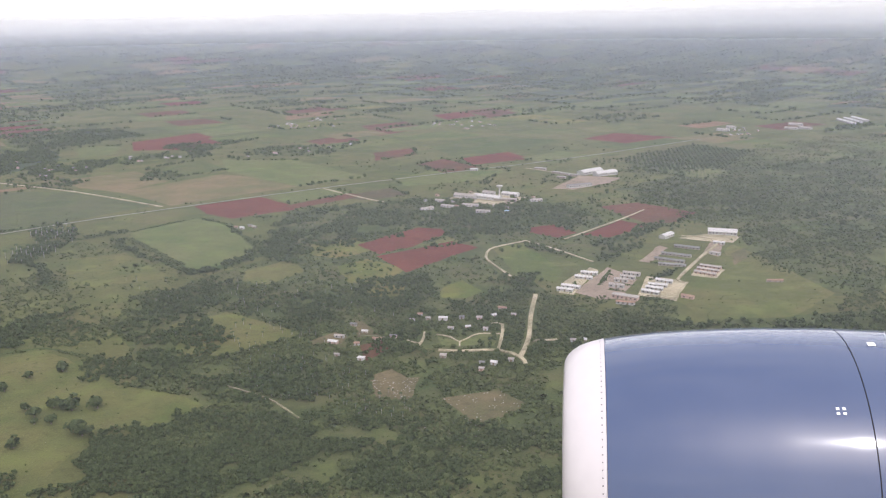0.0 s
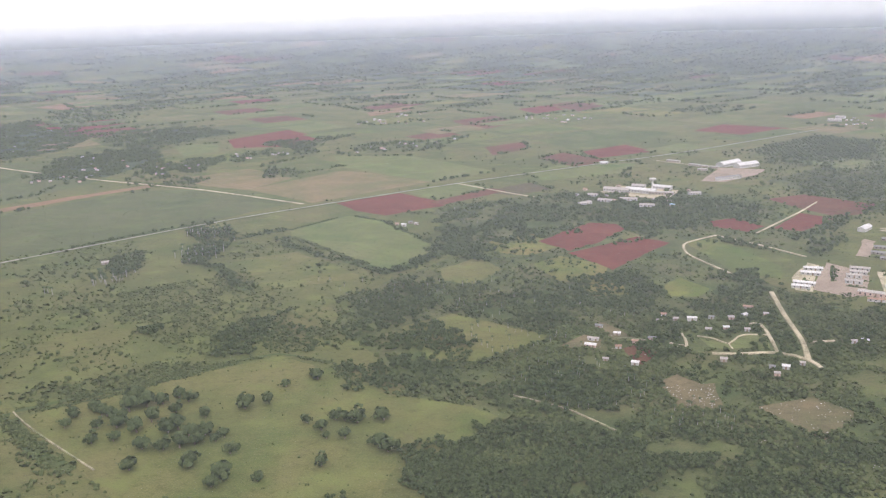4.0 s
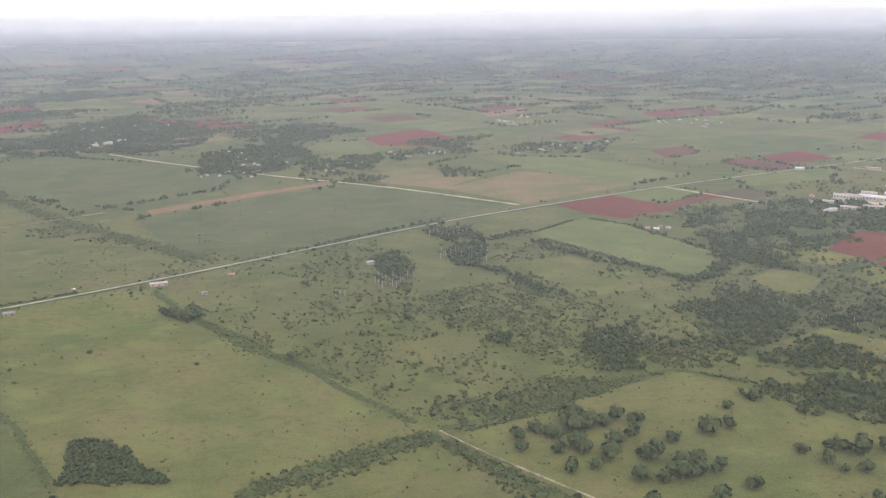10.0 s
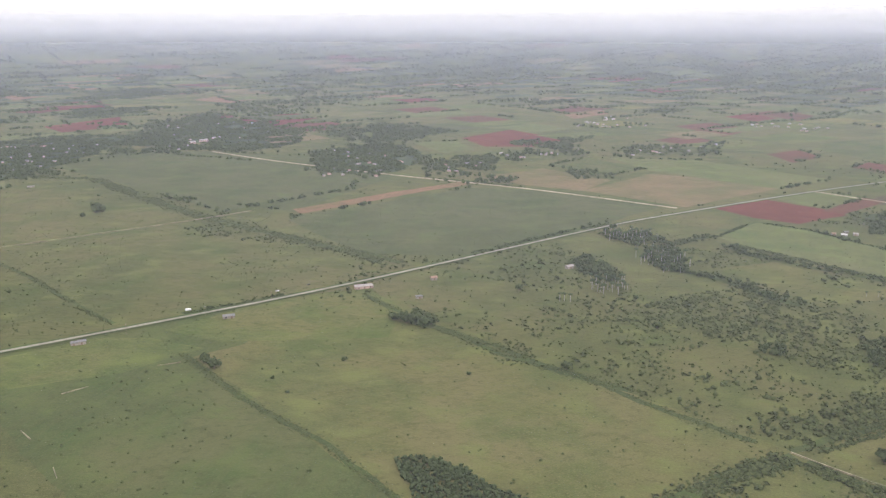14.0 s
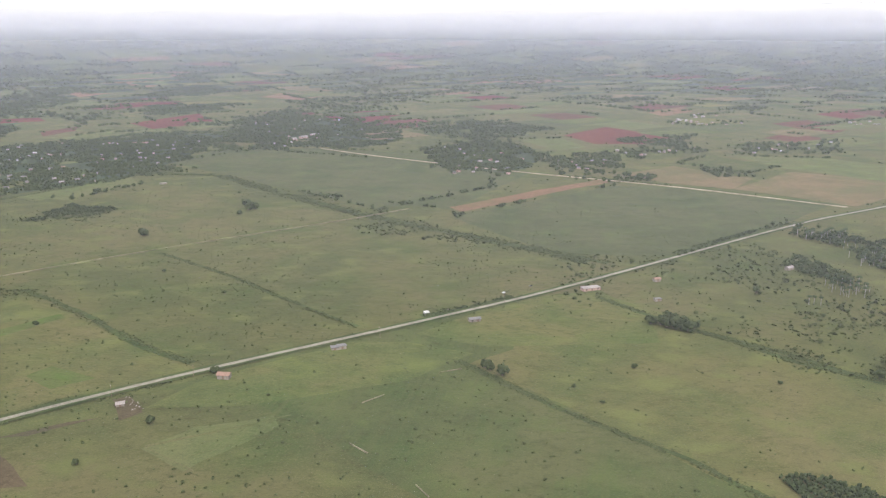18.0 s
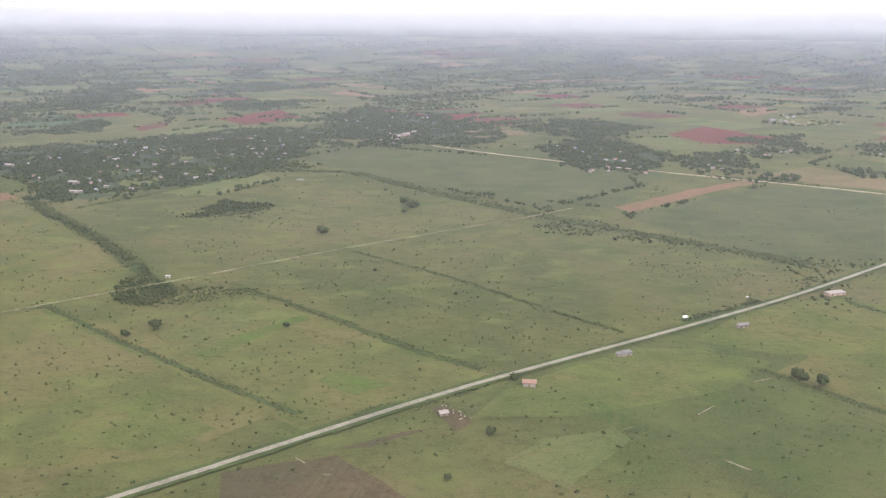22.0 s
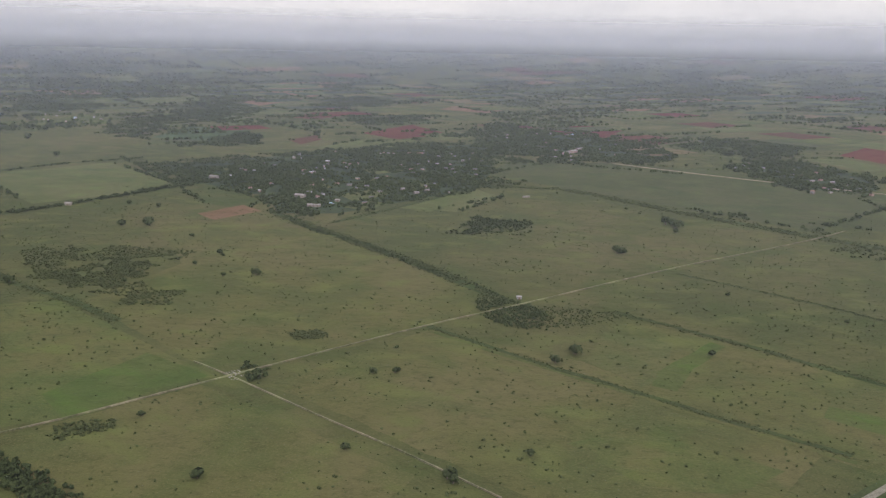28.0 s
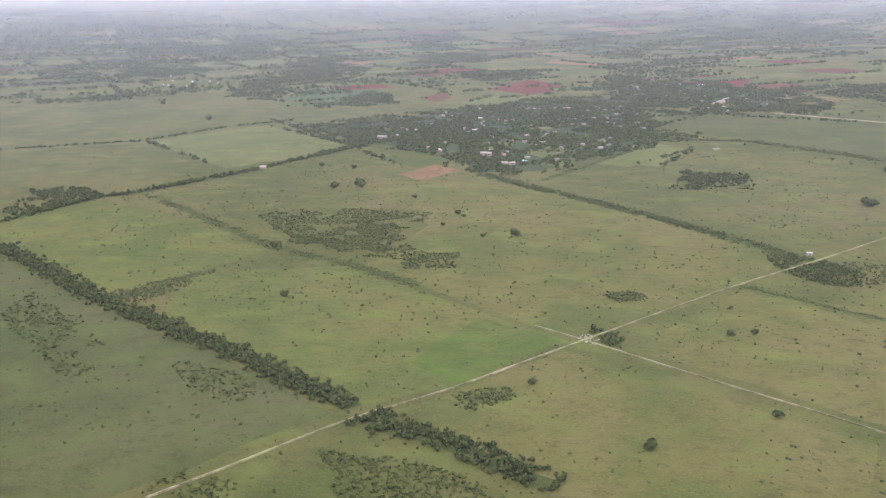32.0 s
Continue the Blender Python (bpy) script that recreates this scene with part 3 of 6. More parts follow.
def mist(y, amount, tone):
    """An upright translucent sheet across the plain at y, imitating haze: thickest at mid height, none at the ground
    and high up.
    """
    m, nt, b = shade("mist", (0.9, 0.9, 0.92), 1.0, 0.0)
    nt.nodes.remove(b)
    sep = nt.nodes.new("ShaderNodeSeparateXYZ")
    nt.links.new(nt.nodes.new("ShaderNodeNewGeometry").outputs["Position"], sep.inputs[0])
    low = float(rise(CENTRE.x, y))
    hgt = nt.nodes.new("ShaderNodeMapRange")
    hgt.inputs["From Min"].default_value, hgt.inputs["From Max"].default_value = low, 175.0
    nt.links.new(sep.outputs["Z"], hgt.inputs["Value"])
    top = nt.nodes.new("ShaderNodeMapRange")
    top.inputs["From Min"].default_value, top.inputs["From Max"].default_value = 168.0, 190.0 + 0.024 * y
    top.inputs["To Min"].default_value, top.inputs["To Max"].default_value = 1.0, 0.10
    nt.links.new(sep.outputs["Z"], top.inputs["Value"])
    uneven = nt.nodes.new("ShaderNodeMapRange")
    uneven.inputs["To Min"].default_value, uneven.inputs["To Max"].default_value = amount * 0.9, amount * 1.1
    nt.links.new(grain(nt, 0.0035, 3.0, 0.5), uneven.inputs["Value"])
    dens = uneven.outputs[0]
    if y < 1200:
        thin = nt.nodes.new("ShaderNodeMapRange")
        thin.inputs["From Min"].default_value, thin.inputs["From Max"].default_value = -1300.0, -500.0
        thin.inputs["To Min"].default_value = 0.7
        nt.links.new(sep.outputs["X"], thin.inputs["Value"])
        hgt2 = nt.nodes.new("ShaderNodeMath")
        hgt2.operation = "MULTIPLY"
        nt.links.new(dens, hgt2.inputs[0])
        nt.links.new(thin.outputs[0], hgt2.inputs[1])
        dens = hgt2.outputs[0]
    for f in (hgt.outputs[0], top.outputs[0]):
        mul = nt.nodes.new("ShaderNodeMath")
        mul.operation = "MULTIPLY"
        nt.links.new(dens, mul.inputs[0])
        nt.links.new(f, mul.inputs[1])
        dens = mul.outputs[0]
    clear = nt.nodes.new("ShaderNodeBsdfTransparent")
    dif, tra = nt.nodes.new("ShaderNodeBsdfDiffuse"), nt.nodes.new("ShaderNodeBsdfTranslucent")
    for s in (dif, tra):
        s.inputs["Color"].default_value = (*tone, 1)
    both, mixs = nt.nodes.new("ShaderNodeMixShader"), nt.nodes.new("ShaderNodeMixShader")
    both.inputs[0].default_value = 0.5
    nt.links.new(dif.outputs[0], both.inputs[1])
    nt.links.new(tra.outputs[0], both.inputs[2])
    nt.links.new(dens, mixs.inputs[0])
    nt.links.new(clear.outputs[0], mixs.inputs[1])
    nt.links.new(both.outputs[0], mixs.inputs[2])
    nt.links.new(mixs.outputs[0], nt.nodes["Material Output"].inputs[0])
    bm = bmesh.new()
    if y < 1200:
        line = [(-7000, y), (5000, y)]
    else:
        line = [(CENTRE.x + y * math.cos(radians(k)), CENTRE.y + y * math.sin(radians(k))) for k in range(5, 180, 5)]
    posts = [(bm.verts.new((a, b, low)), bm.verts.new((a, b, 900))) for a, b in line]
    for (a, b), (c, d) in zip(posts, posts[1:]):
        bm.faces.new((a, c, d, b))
    tagged(part("haze_sheet", bm, "mist", None), "upright translucent sheet imitating pale haze over the plain", "haze", "haze layers", "structure")


# see-through sheets imitate haze; the near two lay a bluish veil over close ground
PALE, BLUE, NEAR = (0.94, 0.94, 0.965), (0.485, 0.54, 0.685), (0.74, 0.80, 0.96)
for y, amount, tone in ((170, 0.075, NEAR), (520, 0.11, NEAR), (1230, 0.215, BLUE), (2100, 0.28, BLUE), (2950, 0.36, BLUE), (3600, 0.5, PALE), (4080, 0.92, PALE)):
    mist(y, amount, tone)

# ---- things: trees, buildings, vehicles ----
TREES = []
for i in range(6):
    V, T = clumps(200 + i, 64, 3.9 + 0.25 * (i % 3), 2.7 + 0.3 * (i % 2), 0.7, 1.15)
    crown = tri_mesh("crown", V, T, "tree_leaves")
    bm = tube(bmesh.new(), [(0, 0, -0.2, 0.42), (0.05, 0, 1.0, 0.3), (0.15, 0.1, 2.6, 0.24), (0.1, 0.2, 4.2, 0.12)], 7)
    for k in range(4):
        a = 1.57 * k + i
        tube(bm, [(0.1, 0.05, 1.6 + 0.3 * k, 0.14), (math.cos(a) * 1.1, math.sin(a) * 1.1, 2.8 + 0.2 * k, 0.09), (math.cos(a) * 1.9, math.sin(a) * 1.9, 3.8, 0.04)], 5)
    me = bpy.data.meshes.new("trunk")
    bm.to_mesh(me)
    bm.free()
    me.materials.append(MATS["bark"])
    TREES.append((me, crown))
PALM = []
for i in range(3):
    V, T = fronds(300 + i, 9.0, 2.6, 13)
    crown = tri_mesh("crown", V, T, "palm_leaves")
    bm = tube(bmesh.new(), [(0, 0, -0.2, 0.3), (0, 0, 2.0, 0.24), (0.05, 0, 5.0, 0.28), (0.1, 0, 7.8, 0.2), (0.1, 0, 9.1, 0.13)], 8)
    me = bpy.data.meshes.new("trunk")
    bm.to_mesh(me)
    bm.free()
    me.materials.append(MATS["palm_bark"])
    PALM.append((me, crown))


def plant(kind, meshes, x, y, s, label, category, group):
    ob = new(kind)
    k = int(abs(x * 7 + y * 3)) % len(meshes)
    for nm, me in zip(("trunk", "crown"), meshes[k]):
        new(nm, me).parent = ob
    ob.matrix_world = pose(x, y, float(rise(x, y)), 0, 0, (x * 37 + y * 11) % 360) @ Matrix.Scale(s, 4)
    return tagged(ob, label, category, group)


def tree(x, y, s):
    big = "large" if s > 1 else ("small" if s < 0.6 else "rounded")
    return plant("tree", TREES, x, y, s, f"{big} dark green broadleaf tree standing in the grass", "tree", "trees in the pasture")


def palm(x, y, s):
    return plant("palm_tree", PALM, x, y, s, "tall royal palm with a pale bare stem", "palm tree", "royal palms")


def building(x, y, ang, length, width, height, roof, wall, form="gable", name="house", room=0.9):
    """A building whose front runs from (x, y) along ang; its depth lies behind the front."""
    ob = new(name)
    length = max(length, 3.0)
    z0 = float(rise(x, y))
    ob.matrix_world = pose(x, y, z0, 0, 0, ang)
    g = height + (width * 0.22 if form == "gable" else 0)
    t = 0.25
    part("wall", boxes((0, 0, -0.4, length, t, height)), wall, ob)
    part("wall", boxes((0, width - t, -0.4, length, width, height)), wall, ob)
    for xa in (0, length - t):
        bm = bmesh.new()
        prof = [(t, -0.4), (width - t, -0.4), (width - t, height), (width / 2, g), (t, height)] if form == "gable" else [(t, -0.4), (width - t, -0.4), (width - t, height), (t, height)]
        a = [bm.verts.new((xa, p, q)) for p, q in prof]
        b = [bm.verts.new((xa + t, p, q)) for p, q in prof]
        bm.faces.new(a[::-1])
        bm.faces.new(b)
        for i in range(len(a)):
            bm.faces.new((a[i - 1], a[i], b[i], b[i - 1]))
        part("wall", bm, wall, ob)
    o = 0.45
    if form == "gable":
        s = (g - height) / (width / 2)
        for side in (0, 1):
            bm = bmesh.new()
            ya, yb = (-o, width / 2) if side == 0 else (width + o, width / 2)
            za, zb = height - o * s + 0.05, g + 0.05
            vs = [[bm.verts.new((px, py, pz + dz)) for px, py, pz in ((-o, ya, za), (length + o, ya, za), (length + o, yb, zb), (-o, yb, zb))] for dz in (0, 0.14)]
            if side:
                vs = [q[::-1] for q in vs]
            bm.faces.new(vs[1])
            bm.faces.new(vs[0][::-1])
            for i in range(4):
                bm.faces.new((vs[0][i - 1], vs[0][i], vs[1][i], vs[1][i - 1]))
            part("roof", bm, roof, ob)
    else:
        part("roof", boxes((-0.3, -0.3, height, length + 0.3, width + 0.3, height + 0.25)), roof, ob)
    n = max(1, int(length / 3.2))
    for k in range(n):
        cx = (k + 0.5) * length / n
        if k == n // 2:
            part("door", boxes((cx - 0.5, -0.06, 0, cx + 0.5, 0.03, min(2.1, height - 0.3))), "timber", ob)
        else:
            part("window", boxes((cx - 0.55, -0.05, height * 0.36, cx + 0.55, 0.03, height * 0.78)), "dark_opening", ob)
    d = Vector((math.cos(radians(ang)), math.sin(radians(ang))))
    q = Vector((x, y)) + Vector((-d.y, d.x)) * width / 2
    CLEAR.append((q.x, q.y, q.x + d.x * length, q.y + d.y * length, width / 2 + room))
    e = q - Vector((-d.y, d.x)) * width
    CLEAR.append((e.x, e.y, e.x + d.x * length, e.y + d.y * length, room))
    tone = {"white_roof": "white", "pale_roof": "pale weathered", "grey_roof": "dark grey", "rust_roof": "rusty brown", "blue_roof": "light blue"}[roof]
    tint = {"white_wall": "white", "pink_wall": "pinkish", "cream_wall": "cream"}[wall]
    shape = "a pitched" if form == "gable" else "a flat"
    return tagged(ob, f"low {tint} {name.replace('_', ' ')} with {shape} {tone} roof", name.replace("_", " "), name.replace("_", " ") + "s")


def hamlet(count, poly):
    A = np.array(poly, float)
    g = np.random.default_rng(int(abs(A.sum())) + count)
    made = 0
    while made < count:
        x, y = g.uniform(A[:, 0].min(), A[:, 0].max()), g.uniform(A[:, 1].min(), A[:, 1].max())
        if not inside(np.array([x]), np.array([y]), poly)[0]:
            continue
        building(x, y, g.choice((-48.0, 42.0, -44.0, 10.0)), g.uniform(3, 5.2), g.uniform(2.4, 3.6), g.uniform(1.6, 2.1),
                 str(g.choice(("white_roof", "pale_roof", "pale_roof", "grey_roof", "rust_roof", "blue_roof"), p=(0.05, 0.06, 0.05, 0.58, 0.25, 0.01))), str(g.choice(("white_wall", "cream_wall", "pink_wall"), p=(0.15, 0.6, 0.25))), "gable" if g.random() < 0.7 else "flat", "house", 0.1)
        made += 1


def water_tower(x, y, h):
    ob = new("water_tower")
    ob.location = (x, y, 0)
    part("shaft", tube(bmesh.new(), [(0, 0, -0.3, 1.3), (0, 0, h * 0.4, 1.0), (0, 0, h * 0.8, 0.95)], 16), "concrete", ob)
    part("tank", tube(bmesh.new(), [(0, 0, h * 0.78, 1.0), (0, 0, h * 0.86, 3.4), (0, 0, h * 0.94, 3.9), (0, 0, h * 0.98, 3.7), (0, 0, h, 1.2)], 20), "white_wall", ob)
    part("rim", tube(bmesh.new(), [(0, 0, h * 0.93, 4.0), (0, 0, h * 0.95, 4.0)], 20), "concrete", ob)
    tagged(ob, "tall pale concrete water tower with a mushroom tank", "water tower")


def truck(x, y, ang):
    ob = new("truck")
    ob.matrix_world = pose(x, y, 0.74, 0, 0, ang) @ Matrix.Scale(0.55, 4)
    bm = boxes((-3.4, -1.1, 0.75, 1.2, 1.1, 2.9))
    bmesh.ops.bevel(bm, geom=bm.edges[:], offset=0.06, segments=1, affect="EDGES")
    part("cargo_box", bm, "truck_white", ob)
    bm = bmesh.new()
    prof = [(1.3, 0.5), (3.2, 0.5), (3.2, 1.3), (2.8, 2.3), (1.3, 2.4)]
    a, b = [[bm.verts.new((px, sy, pz)) for px, pz in prof] for sy in (-1.05, 1.05)]
    bm.faces.new(a)
    bm.faces.new(b[::-1])
    for i in range(5):
        bm.faces.new((a[i], a[i - 1], b[i - 1], b[i]))
    part("cab", bm, "truck_white", ob)
    part("windscreen", boxes((2.85, -0.9, 1.4, 3.12, 0.9, 2.1)), "dark_opening", ob)
    part("chassis", boxes((-3.3, -0.5, 0.45, 3.0, 0.5, 0.75)), "tyre", ob)
    for wx in (-2.4, 2.2):
        for wy in (-1.0, 0.75):
            bm = tube(bmesh.new(), [(0, 0, 0, 0.47), (0, 0, 0.25, 0.47)], 14)
            bmesh.ops.transform(bm, matrix=pose(wx, wy + 0.25, 0.47, 90, 0, 0), verts=bm.verts)
            w = part("wheel", bm, "tyre", ob)
            bm = tube(bmesh.new(), [(0, 0, -0.02, 0.24), (0, 0, 0.27, 0.24)], 10)
            bmesh.ops.transform(bm, matrix=pose(wx, wy + 0.25, 0.47, 90, 0, 0), verts=bm.verts)
            part("rim", bm, "concrete", w)
    return tagged(ob, "white box truck driving on the country road", "truck")


def car(x, y, ang, paint, tone):
    ob = new("car")
    ob.matrix_world = pose(x, y, 0.74, 0, 0, ang) @ Matrix.Scale(0.55, 4)
    bm = boxes((-2.1, -0.85, 0.35, 2.1, 0.85, 0.95))
    bmesh.ops.bevel(bm, geom=bm.edges[:], offset=0.12, segments=2, affect="EDGES")
    part("body", bm, paint, ob)
    bm = bmesh.new()
    low = [bm.verts.new((px, py, 0.93)) for px, py in ((-1.5, -0.78), (1.0, -0.78), (1.0, 0.78), (-1.5, 0.78))]
    top = [bm.verts.new((px, py, 1.42)) for px, py in ((-1.0, -0.6), (0.35, -0.6), (0.35, 0.6), (-1.0, 0.6))]
    bm.faces.new(top)
    for i in range(4):
        bm.faces.new((low[i - 1], low[i], top[i], top[i - 1]))
    part("cabin", bm, "dark_opening", ob, "dark glazed cabin")
    part("roof", boxes((-1.02, -0.62, 1.42, 0.37, 0.62, 1.46)), paint, ob)
    for wx in (-1.3, 1.3):
        for wy in (-0.86, 0.66):
            bm = tube(bmesh.new(), [(0, 0, 0, 0.32), (0, 0, 0.2, 0.32)], 12)
            bmesh.ops.transform(bm, matrix=pose(wx, wy + 0.2, 0.32, 90, 0, 0), verts=bm.verts)
            part("wheel", bm, "tyre", ob)
    return tagged(ob, f"small {tone} car driving on the country road", "car", "cars on the road")


def utility_pole(x, y, ang):
    ob = new("utility_pole")
    ob.matrix_world = pose(x, y, 0, 0, 0, ang)
    part("post", tube(bmesh.new(), [(0, 0, -0.3, 0.085), (0, 0, 6.5, 0.055)], 7), "timber", ob)
    part("crossarm", boxes((-0.9, -0.06, 5.9, 0.9, 0.06, 6.05)), "timber", ob)
    for k in (-0.75, 0, 0.75):
        part("insulator", tube(bmesh.new(), [(k, 0, 6.05, 0.05), (k, 0, 6.2, 0.07), (k, 0, 6.3, 0.03)], 6), "white_wall", ob)
    return tagged(ob, "slim weathered wooden utility pole beside the country road", "utility pole", "utility poles")


# ---- plan: roads, fields, woods ----
track("road", 2.8, "asphalt", [(243, 1519), (11, 1295), (-145, 1170), (-297, 1047), (-446, 910), (-532, 823), (-704, 617), (-790, 524), (-901, 411), (-974, 327), (-987, 311), (-1002, 294), (-1034, 256), (-1077, 199)])
track("dirt_road", 2.5, "dirt", [(-456, 926), (-615, 1008), (-787, 1073), (-971, 1156), (-1097, 1227)])
track("dirt_road", 2.2, "dirt", [(-297, 1047), (-234, 993), (-196, 963)])
track("dirt_road", 0.75, "worn_track", [(-876, 839), (-913, 790), (-947, 750), (-1037, 647), (-1127, 532), (-1176, 472), (-1253, 366), (-1294, 309), (-1324, 274), (-1352, 231), (-1368, 207)])
track("dirt_road", 0.6, "worn_track", [(-1273, 386), (-1248, 374), (-1191, 343), (-1149, 321), (-1102, 294)])
track("dirt_road", 0.8, "worn_track", [(-452, 400), (-426, 380), (-374, 346)])
track("dirt_road", 1.9, "dirt", [(-36, 680), (-56, 721), (-62, 739), (-61, 765), (-50, 780), (-29, 799)])
track("dirt_road", 1.9, "dirt", [(-29, 799), (3, 766), (32, 730)])
track("dirt_road", 2.8, "dirt", [(-15, 634), (-17, 584), (-17, 539), (-21, 507)])
track("dirt_road", 2.5, "dirt", [(-74, 513), (-58, 513), (-36, 517), (-21, 507), (-17, 495)])
track("dirt_road", 1.9, "dirt", [(-44, 565), (-36, 565), (-35, 537), (-36, 517)])
track("dirt_road", 1.7, "dirt", [(-96, 523), (-88, 520), (-87, 536)])
track("dirt_road", 1.7, "dirt", [(-15, 535), (2, 539)])
track("dirt_road", 2.5, "dirt", [(63, 641), (78, 638), (89, 632), (95, 658), (104, 676), (98, 683), (127, 754), (150, 806), (138, 826), (120, 829)])
track("dirt_road", 1.7, "dirt", [(8, 808), (43, 861), (68, 899), (95, 945)])
track("dirt_road", 1.7, "dirt", [(-45, 1212), (18, 1160)])
track("dirt_road", 1.0, "dirt", [(-79, 541), (-69, 537), (-62, 529), (-54, 542), (-47, 546), (-36, 546)])
track("dirt_road", 0.9, "dirt", [(-62, 529), (-61, 520)])
track("dirt_road", 1.2, "dirt", [(-88, 545), (-87, 524), (-97, 528)])
track("dirt_road", 0.9, "worn_track", [(-190, 445), (-170, 436), (-155, 427), (-135, 408)])
track("dirt_road", 1.0, "worn_track", [(-130, 533), (-120, 534), (-110, 531)])
track("path", 0.35, "worn_track", [(-793, 360), (-783, 353)])
track("path", 0.35, "worn_track", [(-770, 443), (-760, 450)])
track("path", 0.35, "worn_track", [(-799, 400), (-791, 411)])
track("path", 0.35, "worn_track", [(-758, 332), (-751, 324)])
track("path", 0.35, "worn_track", [(-958, 325), (-953, 322)])
track("path", 0.35, "worn_track", [(-944, 315), (-939, 316)])
field("bush", [(-162, 276), (-213, 369), (-254, 468), (-318, 545), (-301, 642), (-262, 710), (-181, 760), (-66, 789), (7, 611), (85, 576), (237, 625), (233, 542), (60, 301), (-74, 253)])
field("bush", [(69, 1063), (185, 1190), (539, 1428), (291, 692), (210, 649), (177, 787), (179, 847), (142, 893)])
field("bush", [(-267, 723), (-303, 902), (-198, 989), (-38, 1022), (45, 919), (70, 779), (37, 720), (-29, 788), (-65, 775), (-180, 756)])
field("yellow", [(-188, 698), (-168, 725), (-127, 697), (-135, 643), (-168, 654)])
field("yellow", [(-90, 647), (-76, 667), (-57, 640), (-67, 620), (-87, 621)])
field("yellow", [(-232, 772), (-195, 801), (-168, 758), (-192, 723), (-224, 735)])
field("yellow", [(-152, 642), (-120, 651), (-115, 622), (-140, 617)])
field("pasture", [(-265, 677), (-236, 717), (-212, 683), (-233, 641), (-257, 649)])
field("pasture", [(-444, 698), (-398, 727), (-320, 654), (-342, 642), (-388, 615)])
field("pasture", [(-270, 546), (-237, 572), (-169, 534), (-213, 489), (-241, 487)])
field("pasture", [(-215, 379), (-194, 417), (-208, 428), (-249, 439), (-258, 409)])
field("pasture", [(-441, 395), (-415, 435), (-379, 456), (-334, 488), (-294, 467), (-240, 429), (-236, 338), (-353, 324)])
field("brown", [(-268, 991), (-211, 1055), (-180, 1014), (-223, 977)])
field("red_brown", [(-447, 1481), (-394, 1558), (-331, 1469), (-361, 1387)])
field("light_green", [(-222, 1114), (-179, 1182), (-69, 1201), (-94, 1121), (-191, 1068)])
field("green", [(-214, 1418), (-88, 1541), (12, 1492), (-79, 1372), (-165, 1327)])
field("pasture", [(88, 632), (165, 802), (212, 656), (165, 598), (106, 588)])
field("bare", [(156, 766), (172, 787), (171, 758), (151, 729)], 1)
field("bare", [(-108, 463), (-80, 469), (-80, 437), (-101, 440)])
field("bare", [(-63, 441), (-32, 456), (-15, 439), (-37, 408)])
field("light_green", [(-78, 537), (-62, 529), (-47, 546), (-37, 546), (-38, 524), (-74, 520)])
field("bare", [(-165, 518), (-149, 539), (-138, 532), (-140, 518), (-159, 515)])
field("bare", [(-143, 565), (-135, 562), (-115, 534), (-130, 529)])
field("red_brown", [(-127, 516), (-114, 526), (-106, 510), (-118, 491)])
field("bare", [(-108, 470), (-98, 480), (-83, 463), (-84, 450), (-102, 449)])
field("meadow", [(-59, 769), (-32, 792), (8, 700), (1, 668), (-29, 681)])
field("field_green", [(-825, 801), (-826, 821), (-683, 1002), (-622, 1007), (-467, 941), (-533, 832), (-630, 705), (-721, 691)])
field("pasture", [(-780, 480), (-695, 584), (-594, 514), (-518, 453), (-448, 398), (-467, 311), (-590, 314), (-693, 400)])
field("green", [(-875, 418), (-833, 453), (-789, 486), (-702, 412), (-611, 329), (-714, 291)])
field("field_green", [(-1248, 1061), (-1235, 1214), (-928, 1134), (-779, 1076), (-836, 844), (-978, 886)])
field("pasture", [(-1171, 468), (-1083, 440), (-980, 363), (-1007, 315), (-1078, 287), (-1178, 345), (-1226, 367)])
field("pasture", [(-1066, 520), (-935, 447), (-893, 425), (-944, 374), (-964, 347), (-1048, 407)], 1)
field("green", [(-900, 396), (-830, 488), (-729, 595), (-738, 482), (-827, 376), (-864, 404)])
field("light_green", [(-878, 340), (-864, 362), (-835, 380), (-827, 370), (-851, 325)], 1)
field("brown", [(-944, 336), (-922, 356), (-911, 363), (-931, 340)], 1)
field("brown", [(-981, 309), (-942, 331), (-904, 304), (-968, 276)], 1)
field("meadow", [(-752, 566), (-693, 603), (-661, 564), (-657, 508), (-750, 483), (-794, 496)], 1)
field("pasture", [(-1476, 684), (-1412, 710), (-1300, 687), (-1142, 532), (-1201, 430), (-1254, 374), (-1390, 460), (-1377, 558)])
field("meadow", [(-1325, 287), (-1393, 313), (-1460, 354), (-1482, 415), (-1404, 457), (-1253, 371), (-1294, 311)])
field("bright_green", [(-1320, 331), (-1301, 391), (-1256, 371), (-1294, 312)], 1)
field("light_green", [(-1292, 822), (-1239, 952), (-1203, 912), (-1259, 803)])
field("pasture", [(-1319, 274), (-1254, 360), (-1135, 301), (-1157, 228), (-1245, 243), (-1305, 285)])
field("meadow", [(-1699, 510), (-1660, 577), (-1503, 499), (-1482, 415), (-1505, 379), (-1635, 440)])
field("green", [(-1535, 838), (-1515, 890), (-1427, 804), (-1426, 759), (-1477, 778)])
field("tan_red", [(-610, 1873), (-530, 2021), (-516, 1918), (-583, 1798)])
field("field_green", [(-1247, 1061), (-1166, 1246), (-939, 1202), (-830, 1057), (-810, 974), (-905, 828), (-1078, 951)])
field("tan", [(-672, 1083), (-607, 1160), (-521, 1082), (-552, 1006), (-618, 1031)])
field("green", [(-603, 1185), (-548, 1267), (-476, 1181), (-521, 1119)])
